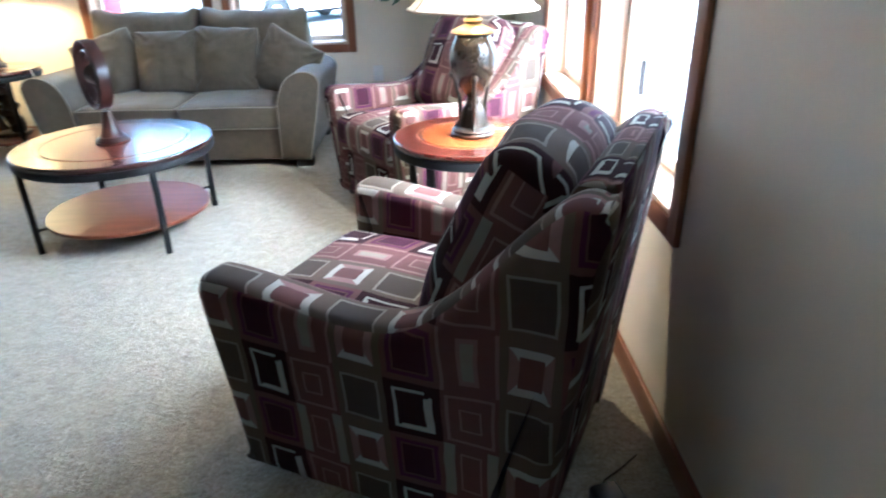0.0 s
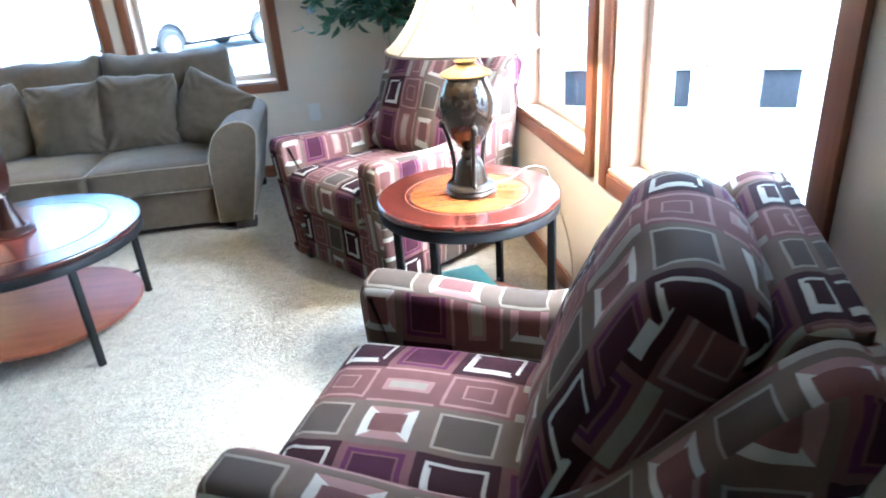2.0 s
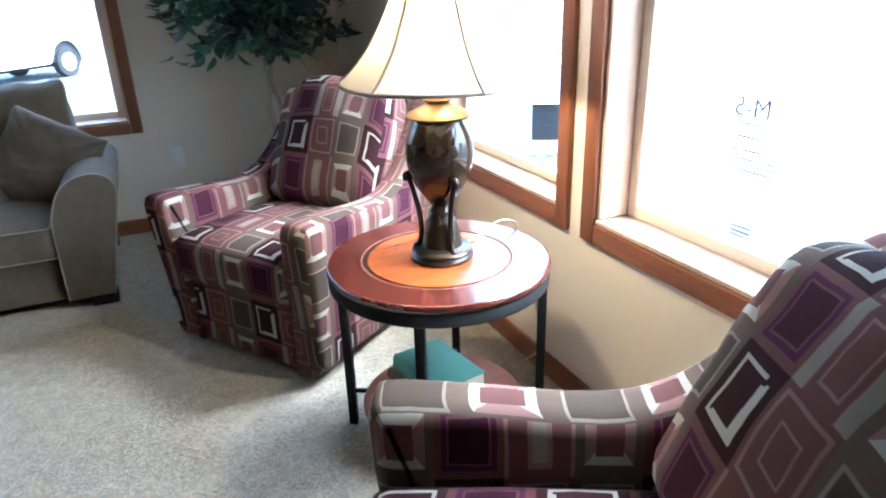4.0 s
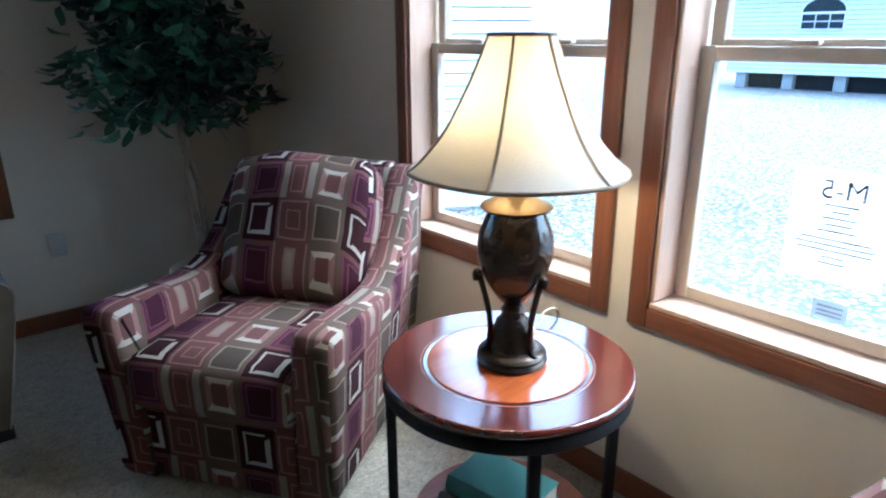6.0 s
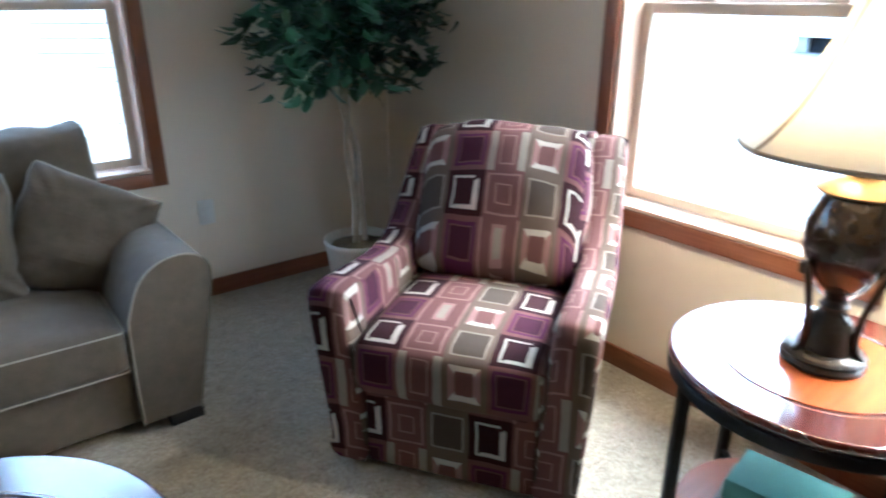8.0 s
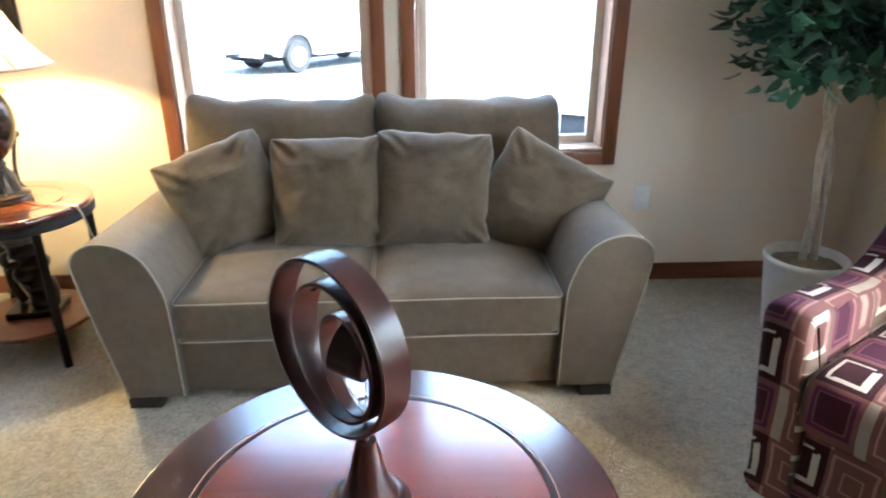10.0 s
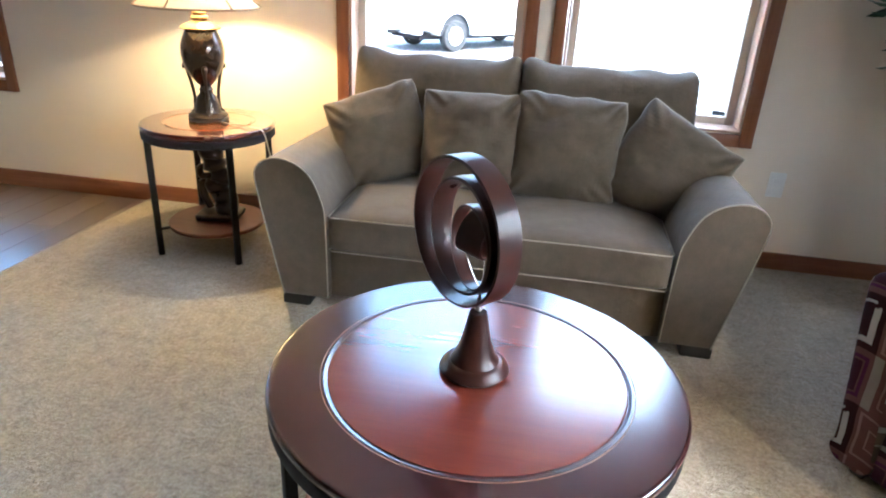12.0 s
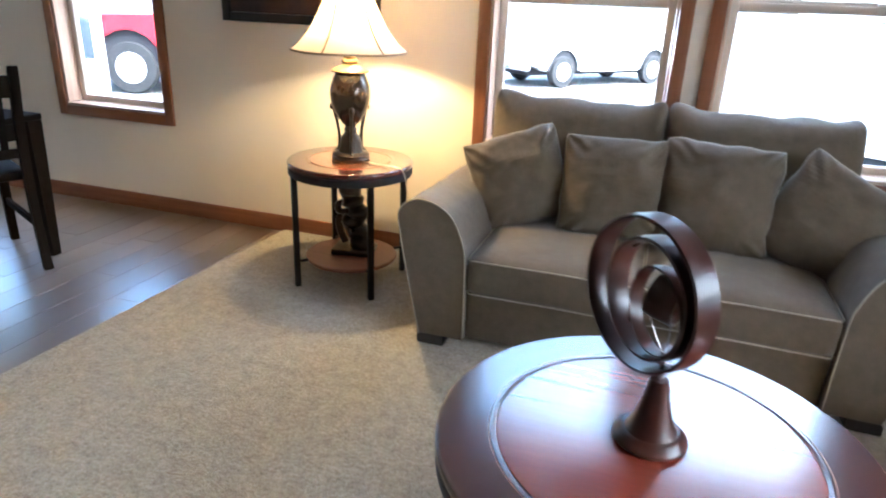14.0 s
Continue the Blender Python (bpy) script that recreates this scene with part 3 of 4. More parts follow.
# ---- upholstered chairs ----
def build_armchair(name, label, m, arm_cloth):
    c = thing(name, label, "armchair", m, "pair of patchwork armchairs")
    # side profile: front of the arm, swept up into the leaning back
    line = smooth_line([(-0.372, 0.03, 0), (-0.392, 0.30, 0), (-0.410, 0.52, 0), (-0.404, 0.582, 0), (-0.365, 0.602, 0), (-0.20, 0.590, 0), (-0.03, 0.572, 0),
                        (0.10, 0.582, 0), (0.20, 0.640, 0), (0.30, 0.745, 0), (0.392, 0.845, 0), (0.448, 0.887, 0), (0.492, 0.882, 0), (0.510, 0.845, 0), (0.464, 0.45, 0), (0.422, 0.03, 0)], 4)
    outline = [(p.x, p.y) for p in line]
    for s in (-1, 1):
        def place(a, b, d, s=s):
            flare = 0.035 * min(1.0, b / 0.55) - 0.026 * max(0.0, (a - 0.1) / 0.4)
            return (s * (d + flare), a, b)
        arm = part("arm", round_slab(outline, 0.240, 0.366, place, 0.038), M_FABRIC, c)
        cloth_uv(arm, arm_cloth[s], None, (0.416, -0.157))
    cloth_uv(part("seat_base", box(-0.252, 0.252, -0.362, 0.34, 0.03, 0.30, 0.012, 2, 60), M_FABRIC, c), (0.062, 0.40))
    seat = cushion(0.545, 0.62, 0.17, 0.05, 0.035, 12, 0.003, 1.0)
    for v in seat.verts:
        v.co.z += 0.03 * (-v.co.y)
    cloth_uv(part("seat_cushion", seat, M_FABRIC, c, "", pose(0, -0.110, 0.368)), (0.0, 0.358), 0.262)
    back = cushion(0.575, 0.53, 0.17, 0.075, 0.045, 14, 0.010, 3.0)
    # stand the block up: its domed face looks to the front, its top is slumped
    for v in back.verts:
        x, y, z = v.co
        v.co = Vector((x * (1.0 - 0.06 * max(0.0, (y - 0.1) / 0.17)), -z, y))
        if v.co.z > 0.17:
            v.co.z += 0.012 * math.cos(9 * x) + 0.008 * noise.noise(Vector((x * 14, v.co.y * 14, 0.0)))
    bob = part("back_cushion", finish(back, 80), M_FABRIC, c, "", pose(0, 0.248, 0.682, -24))
    cloth_uv(bob, (0.290, 0.642), 0.262)
    rear = [(p.x, p.y) for p in smooth_line([(0.27, 0.30, 0), (0.335, 0.62, 0), (0.405, 0.84, 0), (0.440, 0.893, 0), (0.486, 0.895, 0), (0.504, 0.855, 0), (0.459, 0.45, 0), (0.412, 0.03, 0), (0.31, 0.03, 0)], 3)]
    cloth_uv(part("back_frame", round_slab(rear, -0.268, 0.268, lambda a, b, d: (d, a, b), 0.01, 2), M_FABRIC, c), (0.0, 0.05))
    for x, y in ((-0.29, -0.325), (0.29, -0.325), (-0.29, 0.36), (0.29, 0.36)):
        foot = box(-0.026, 0.026, -0.026, 0.026, 0.0, 0.034, 0.005)
        for v in foot.verts:
            k = 0.75 + 0.25 * v.co.z / 0.034
            v.co.x *= k
            v.co.y *= k
        part("foot", foot, M_FOOT, c, "", pose(x, y, 0))
    return c


build_armchair("armchair", "purple and taupe patchwork armchair beside the ficus", pose(-0.640, -1.512, 0, 0, 0, -56), {1: (0.034, 0.16), -1: (0.566, 0.16)})
build_armchair("armchair", "purple and taupe patchwork armchair beside the round lamp table", pose(-0.630, -3.452, 0, 0, 0, -116), {1: (0.074, -0.04), -1: (0.400, -0.04)})


# ---- sofa ----
def build_sofa(m):
    s = thing("loveseat", "taupe two-seat sofa with pale piping and flared arms", "sofa", m)
    front, rear = -0.945, -0.10
    curve = smooth_line([(0.625, 0.045, 0), (0.630, 0.36, 0), (0.645, 0.45, 0), (0.684, 0.535, 0), (0.742, 0.580, 0), (0.812, 0.594, 0), (0.868, 0.576, 0), (0.897, 0.535, 0), (0.893, 0.475, 0), (0.866, 0.33, 0), (0.805, 0.045, 0)], 5)
    for k in (-1, 1):
        arm = part("arm", slab([(p.x, p.y) for p in curve], front, rear, lambda a, b, d, k=k: (k * a, d, b - (0.0 if b < 0.3 else 0.03 * (d - front))), 0.008, 2, 50), M_SOFA, s)
        line = [Vector((k * p.x, front - 0.002, p.y)) for p in curve]
        part("piping", tube(line, 0.0029, 6), M_PIPE, arm, "pale cord piping")
    part("base", box(-0.625, 0.625, -0.915, -0.12, 0.045, 0.250, 0.012), M_SOFA, s)
    part("back_frame", slab([(p.x, p.y) for p in smooth_line([(-0.30, 0.20, 0), (-0.27, 0.55, 0), (-0.235, 0.73, 0), (-0.19, 0.77, 0), (-0.12, 0.76, 0), (-0.085, 0.74, 0), (-0.085, 0.07, 0), (-0.28, 0.07, 0)], 3)],
                            -0.735, 0.735, lambda a, b, d: (d, a, b), 0.02, 3, 50), M_SOFA, s)
    for k in (-1, 1):
        cu = part("seat_cushion", cushion(0.622, 0.70, 0.140, 0.028, 0.036, 14, 0.004, 5.0 + k), M_SOFA, s, "", pose(k * 0.3125, -0.60, 0.3185))
        for z in (-0.067, 0.067):
            path = [(-0.308, 0.2, z), (-0.308, -0.33, z), (-0.296, -0.346, z), (-0.2, -0.350, z + 0.002), (0, -0.351, z + 0.005), (0.2, -0.350, z + 0.002), (0.296, -0.346, z), (0.308, -0.33, z), (0.308, 0.2, z)]
            part("piping", tube(path, 0.0027, 6), M_PIPE, cu, "pale cord piping")
        # slumped back cushion with soft upper corners
        bc = cushion(0.735, 0.47, 0.20, 0.085, 0.05, 18, 0.012, 2.0 + 3 * k)
        for v in bc.verts:
            x, y, z = v.co
            u = x / 0.3675
            top = max(0.0, y / 0.235)
            v.co = Vector((x, -z * (1 - 0.25 * top) + 0.02 * top, y + top * (0.075 * abs(u) ** 9 - 0.008 + 0.020 * noise.noise(Vector((x * 6, k * 4.0, 0.3))))))
            if top > 0.5:
                v.co.y += 0.010 * noise.noise(Vector((x * 16, z * 8, k)))
        part("back_cushion", finish(bc, 80), M_SOFA, s, "", pose(k * 0.369, -0.215, 0.672, -8))
    for x in (-0.76, 0.76):
        for y in (-0.90, -0.14):
            part("foot", box(x - 0.055, x + 0.055, y - 0.04, y + 0.04, 0.0, 0.047, 0.006), M_FOOT, s)
    return s


build_sofa(pose(-2.195, 0, 0))


def build_pillow(label, size, m, seed):
    p = thing("throw_pillow", label, "pillow", m, "scatter pillows on the sofa")
    bm, border = pillow_shape(size, size, 0.20, seed)
    part("cover", bm, M_SOFA, p)
    part("piping", tube(border, 0.0028, 6, None, True), M_PIPE, p, "pale cord piping")
    return p


for label, x, y, z, rx, ry, rz, size, seed in (
        ("taupe scatter pillow leaning into the sofa arm by the lamp", -2.745, -0.445, 0.580, -14, -17, 24, 0.405, 0.3),
        ("taupe square scatter pillow upright on the sofa seat", -2.365, -0.455, 0.594, -17, 0, 4, 0.415, 2.1),
        ("taupe square scatter pillow upright on the sofa seat", -1.975, -0.455, 0.600, -17, 2, -3, 0.44, 4.4),
        ("taupe scatter pillow tipped on a corner against the sofa arm", -1.585, -0.480, 0.553, -15, 27, -18, 0.428, 6.2)):
    build_pillow(label, size, pose(x, y, z, rx, ry, rz), seed)


# ---- tables ----
def build_round_table(name, label, category, m, radius, height, shelf_z, border, inlay, inlay_r, leg_at, group=""):
    t = thing(name, label, category, m, group)
    h = height
    part("tabletop", finish(lathe([(radius * 0.5, h - 0.026), (radius - 0.012, h - 0.026), (radius - 0.004, h - 0.020), (radius - 0.001, h - 0.012), (radius - 0.003, h - 0.004), (radius - 0.006, h - 0.0008), (radius - 0.009, h), (radius - 0.012, h),
                                   (inlay_r + 0.006, h), (inlay_r + 0.004, h), (inlay_r + 0.002, h - 0.0013), (inlay_r - 0.01, h - 0.0013)], 96), 35), border, t)
    part("inlay", finish(lathe([(inlay_r - 0.004, h - 0.0028), (inlay_r - 0.0035, h), (inlay_r - 0.0055, h + 0.0004), (inlay_r - 0.008, h + 0.0004), (0.01, h + 0.0004)], 96), 35), inlay, t, "lighter polished centre panel")
    line_r = inlay_r + 0.012
    part("inlay_line", finish(lathe([(line_r - 0.0011, h - 0.002), (line_r - 0.0009, h + 0.0005), (line_r + 0.0009, h + 0.0005), (line_r + 0.0011, h - 0.002)], 96, cap=False), 30), M_LINE, t, "thin pale inlaid line")
    part("apron", finish(lathe([(radius - 0.035, h - 0.06), (radius - 0.008, h - 0.06), (radius - 0.004, h - 0.056), (radius - 0.004, h - 0.032), (radius - 0.008, h - 0.027), (radius - 0.035, h - 0.027)], 72, cap=False), 40), M_IRON, t, "black iron band")
    legr, half = radius - 0.022, 0.0125
    for k in range(4):
        a = radians(leg_at + 90 * k)
        leg = box(-half, half, -half, half, 0.0, h - 0.058, 0.002)
        ob = part("leg", leg, M_IRON, t, "", pose(legr * math.cos(a), legr * math.sin(a), 0, 0, 0, math.degrees(a)))
        part("bracket", box(-0.062, -half + 0.001, -0.006, 0.006, shelf_z - 0.012, shelf_z - 0.002, 0.001), M_IRON, ob)
    sr = radius - 0.07
    part("shelf", finish(lathe([(sr * 0.5, shelf_z - 0.018), (sr - 0.004, shelf_z - 0.018), (sr, shelf_z - 0.012), (sr, shelf_z - 0.004), (sr - 0.004, shelf_z), (sr - 0.008, shelf_z), (0.01, shelf_z)], 80), 35), M_SHELF, t, "round lower wooden shelf")
    return t


build_round_table("coffee_table", "round dark cherry coffee table with black iron legs", "coffee table", pose(-2.135, -1.885, 0), 0.45, 0.452, 0.12, M_RIM, M_INLAY_C, 0.325, 42)
build_round_table("end_table", "round cherry end table between the two armchairs", "end table", pose(-0.462, -2.422, 0), 0.310, 0.586, 0.130, M_EDGE1, M_INLAY_E, 0.20, 56, "round end tables")
build_round_table("end_table", "round cherry end table beside the sofa", "end table", pose(-3.525, -0.475, 0), 0.285, 0.586, 0.130, M_EDGE1, M_INLAY_E, 0.185, 45, "round end tables")
TOP = 0.5885


# ---- table lamps ----
def build_lamp(label, m, turn):
    l = thing("table_lamp", label, "lamp", m, "matching table lamps")
    part("base", finish(lathe([(0.040, 0.0), (0.083, 0.0), (0.086, 0.008), (0.080, 0.016), (0.084, 0.022), (0.078, 0.030), (0.056, 0.036), (0.053, 0.050), (0.048, 0.080), (0.040, 0.105), (0.030, 0.115), (0.026, 0.126), (0.030, 0.134), (0.024, 0.142), (0.022, 0.152)], 40), 50), M_BRONZE2, l)
    body = smooth_line([(0.022, 0.148, 0), (0.036, 0.162, 0), (0.062, 0.198, 0), (0.082, 0.244, 0), (0.089, 0.285, 0), (0.085, 0.325, 0), (0.069, 0.365, 0), (0.062, 0.380, 0)], 4)
    part("urn", finish(lathe([(p.x, p.y) for p in body], 48), 60), M_BRONZE, l, "dark glazed urn body")
    part("cap", finish(lathe([(0.055, 0.378), (0.080, 0.382), (0.084, 0.387), (0.078, 0.393), (0.058, 0.403), (0.038, 0.411), (0.030, 0.418), (0.036, 0.426), (0.034, 0.433), (0.026, 0.438), (0.030, 0.446), (0.026, 0.453), (0.014, 0.458), (0.012, 0.500)], 40), 50), M_BRASS, l, "stepped antique brass cap")
    for k in range(3):
        a = radians(30 + 120 * k)
        c, s = math.cos(a), math.sin(a)
        pts = smooth_line([(0.089, 0.216, 0), (0.091, 0.228, 0), (0.086, 0.231, 0), (0.080, 0.210, 0), (0.070, 0.175, 0), (0.059, 0.125, 0), (0.056, 0.080, 0), (0.060, 0.045, 0), (0.076, 0.028, 0)], 4)
        n = len(pts)
        rad = [0.0075 + (0.0035 if i < 8 else 0.0) for i in range(n)]
        part("scroll_leg", tube([(p.x * c, p.x * s, p.y) for p in pts], rad, 8), M_BRONZE2, l)
    # bell shade: six soft panels
    bell = smooth_line([(0.250, 0.470, 0), (0.214, 0.500, 0), (0.163, 0.562, 0), (0.118, 0.646, 0), (0.084, 0.724, 0), (0.073, 0.757, 0)], 5)
    outer = [(p.x, p.y) for p in bell]
    sh = lathe(outer + [(r - 0.003, z) for r, z in outer[::-1]], 96, cap=False, wave=lambda a, z: 1 - 0.03 * abs(math.sin(3 * a)) ** 0.8)
    bmesh.ops.rotate(sh, verts=sh.verts[:], cent=(0, 0, 0), matrix=Matrix.Rotation(radians(turn), 3, "Z"))
    shade = part("shade", finish(sh, 60), M_SHADE, l, "cream fabric bell shade")
    for k in range(6):
        a = radians(60 * k + turn)
        part("rib", tube([((r + 0.0008) * math.cos(a), (r + 0.0008) * math.sin(a), z) for r, z in outer], 0.0036, 6), M_TRIMTAPE, shade)
    for r, z in ((outer[0][0] - 0.003, outer[0][1]), (outer[-1][0] - 0.001, outer[-1][1])):
        loop = []
        for i in range(96):
            a = radians(i * 3.75)
            k = r * (1 - 0.03 * abs(math.sin(3 * a)) ** 0.8)
            loop.append((k * math.cos(a + radians(turn)), k * math.sin(a + radians(turn)), z))
        part("trim", tube(loop, 0.0045, 6, None, True), M_TRIMTAPE, shade)
    part("spider", tube([(-0.072, 0, 0.750), (0.072, 0, 0.750)], 0.002, 5), M_BRASS, l)
    part("socket", finish(lathe([(0.020, 0.455), (0.022, 0.462), (0.022, 0.520), (0.015, 0.532)], 20), 40), M_BRASS, l)
    return l


build_lamp("bronze urn table lamp with lit cream shade between armchairs", pose(LAMPS[0][0], LAMPS[0][1], TOP), 30)
build_lamp("bronze urn table lamp with lit cream shade beside the sofa", pose(LAMPS[1][0], LAMPS[1][1], TOP, 0, 0, 30), 0)


def cord(label, points):
    c = thing("lamp_cord", label, "cord", pose(*points[0]), "lamp cords")
    p0 = Vector(points[0])
    part("wire", tube([q - p0 for q in smooth_line(points, 8)], 0.0032, 6), M_CORD, c)


cord("cream electric cord trailing over the end table to the wall",
     [(-0.385, -2.38, TOP + 0.003), (-0.30, -2.36, TOP + 0.004), (-0.235, -2.34, TOP + 0.03), (-0.175, -2.33, TOP + 0.022), (-0.140, -2.32, TOP - 0.03), (-0.06, -2.30, 0.3), (-0.03, -2.28, 0.10), (-0.03, -2.2, 0.006)])
cord("cream electric cord trailing over the end table by the sofa",
     [(-3.455, -0.50, TOP + 0.003), (-3.36, -0.53, TOP + 0.004), (-3.27, -0.55, TOP + 0.006), (-3.232, -0.55, TOP - 0.02), (-3.222, -0.50, 0.42), (-3.22, -0.3, 0.1), (-3.22, -0.1, 0.006)])


# ---- small things ----
def build_book(label, m, w, d, h, cover):
    b = thing("book", label, "book", m, "stack of old books")
    part("front_cover", box(-w / 2, w / 2, -d / 2, d / 2, h - 0.003, h, 0.001), cover, b)
    part("back_cover", box(-w / 2, w / 2, -d / 2, d / 2, 0.0, 0.003, 0.001), cover, b)
    spine = slab([(p.x, p.y) for p in smooth_line([(0.0, 0.0, 0), (-0.006, h * 0.3, 0), (-0.006, h * 0.7, 0), (0.0, h, 0), (0.004, h, 0), (0.004, 0, 0)], 3)], -w / 2, w / 2, lambda a, q, k: (k, -d / 2 + a, q))
    part("spine", spine, cover, b)
    part("pages", box(-w / 2 + 0.004, w / 2 - 0.004, -d / 2 + 0.005, d / 2 - 0.004, 0.0031, h - 0.0031), M_PAGES, b)
    return b


SH = 0.130
build_book("green cloth-bound book at the bottom of the stack", pose(-0.478, -2.445, SH, 0, 0, -80), 0.250, 0.165, 0.040, M_GREEN)
build_book("grey-brown cloth-bound book in the middle of the stack", pose(-0.486, -2.430, SH + 0.0405, 0, 0, -77), 0.262, 0.165, 0.034, M_GREY)
build_book("teal cloth-bound book on top of the stack", pose(-0.478, -2.435, SH + 0.075, 0, 0, -80), 0.240, 0.160, 0.048, M_TEAL)

# ring sculpture
sc = thing("ring_sculpture", "red-brown lacquered sculpture of nested rings on a cone", "sculpture", pose(-2.142, -1.885, 0.4545))
part("base", finish(lathe([(0.050, 0.0), (0.072, 0.0), (0.076, 0.005), (0.074, 0.012), (0.066, 0.016), (0.064, 0.022), (0.056, 0.026)], 48), 50), M_SCULPT, sc)
part("cone", finish(lathe([(p.x, p.y) for p in smooth_line([(0.054, 0.024, 0), (0.042, 0.045, 0), (0.030, 0.085, 0), (0.022, 0.125, 0), (0.018, 0.142, 0)], 4)], 40), 50), M_SCULPT, sc)
part("ferrule", finish(lathe([(0.007, 0.140), (0.008, 0.150), (0.005, 0.166)], 16), 50), M_STEEL, sc, "bright steel pin")


def band(radius, width, thick):
    """A flat hoop standing on its lowest point, its axis along y."""
    prof = [(radius - thick, -width / 2), (radius, -width / 2 * 0.96), (radius + 0.001, 0), (radius, width / 2 * 0.96), (radius - thick, width / 2), (radius - thick - 0.001, 0)]
    bm = bmesh.new()
    seg, rings = 72, []
    for i in range(seg):
        a = 2 * math.pi * i / seg
        rings.append([bm.verts.new((r * math.sin(a), y, radius - r * math.cos(a))) for r, y in prof])
    for i in range(seg):
        a, b = rings[i], rings[(i + 1) % seg]
        for k in range(6):
            bm.faces.new((a[k], a[(k + 1) % 6], b[(k + 1) % 6], b[k]))
    return finish(bm, 35)


part("ring", band(0.160, 0.056, 0.006), M_SCULPT, sc, "largest lacquered hoop", pose(0, 0, 0.156, 0, -27, -47))
part("ring", band(0.124, 0.052, 0.006), M_SCULPT, sc, "middle lacquered hoop", pose(0, 0, 0.184, 0, -28, -51))
part("ring", band(0.090, 0.030, 0.004), M_SCULPT, sc, "slim lacquered hoop", pose(0, 0, 0.192, 0, -26, -57))
part("ring", band(0.043, 0.060, 0.005), M_SCULPT, sc, "smallest lacquered hoop", pose(-0.018, 0.016, 0.266, 10, 0, 66))
part("pin", tube([(0, 0, 0.146), (0, 0, 0.194)], 0.004, 8), M_STEEL, sc, "bright steel pin")
for dx in (-0.022, 0.020):
    part("wire", tube([(0, 0, 0.192), (dx * 0.6 - 0.008, 0.008, 0.230), (dx - 0.018, 0.016, 0.276)], 0.0018, 6), M_STEEL, sc, "thin steel wire")

# bronze figure on the lower shelf by the sofa
st = bmesh.new()
tube(smooth_line([(0, 0, 0.02), (0.03, 0.01, 0.07), (-0.02, 0.02, 0.12), (0.015, 0.0, 0.17), (0.0, 0.0, 0.22), (-0.02, 0.0, 0.27), (0.01, 0.0, 0.32)], 6), [0.028 + 0.016 * math.sin(i * 0.55) ** 2 for i in range(37)], 10, st)
tube(smooth_line([(0.01, 0.02, 0.16), (-0.06, 0.03, 0.15), (-0.065, 0.03, 0.09), (-0.045, 0.03, 0.03)], 6), 0.014, 8, st)
tube(smooth_line([(0.0, 0.0, 0.24), (-0.055, 0.0, 0.22), (-0.06, 0.01, 0.18), (-0.02, 0.0, 0.19)], 6), 0.013, 8, st)
add_box(st, -0.075, 0.065, -0.05, 0.06, 0.0, 0.024, 0.004)
statue = tagged(new("statuette", to_mesh("statuette", finish(st, 50), M_BRONZE2)), "dark bronze abstract statuette on the lower table shelf", "statuette")
statue.matrix_world = pose(-3.515, -0.455, 0.1305, 0, 0, 10) @ Matrix.Diagonal((1.35, 1.35, 1.08, 1))

# framed picture
pic = thing("framed_picture", "dark framed brown picture hung above the lamp table", "picture", pose(-4.036, -0.002, 1.13))
for nm, b in (("frame_side", box(-0.450, -0.405, -0.030, 0.0, 0.0, 0.62, 0.006)), ("frame_side", box(0.405, 0.450, -0.030, 0.0, 0.0, 0.62, 0.006)),
              ("frame_rail", box(-0.404, 0.404, -0.029, 0.0, 0.0, 0.045, 0.006)), ("frame_rail", box(-0.404, 0.404, -0.029, 0.0, 0.575, 0.62, 0.006))):
    part(nm, b, M_FRAME, pic)
part("canvas", box(-0.404, 0.404, -0.012, -0.001, 0.046, 0.574), M_ART, pic)

# small black adapter on the carpet behind the armchair
ad = thing("power_adapter", "small black plastic power adapter on the carpet", "adapter", pose(-0.20, -3.79, 0.0, 0, 0, 15))
part("body", box(-0.038, 0.038, -0.055, 0.055, 0.0, 0.05, 0.012, 3), M_BLACK, ad)
part("cable", tube(smooth_line([(0.0, 0.05, 0.02), (0.03, 0.09, 0.006), (0.10, 0.12, 0.005), (0.16, 0.15, 0.005)], 5), 0.003, 6), M_BLACK, ad)


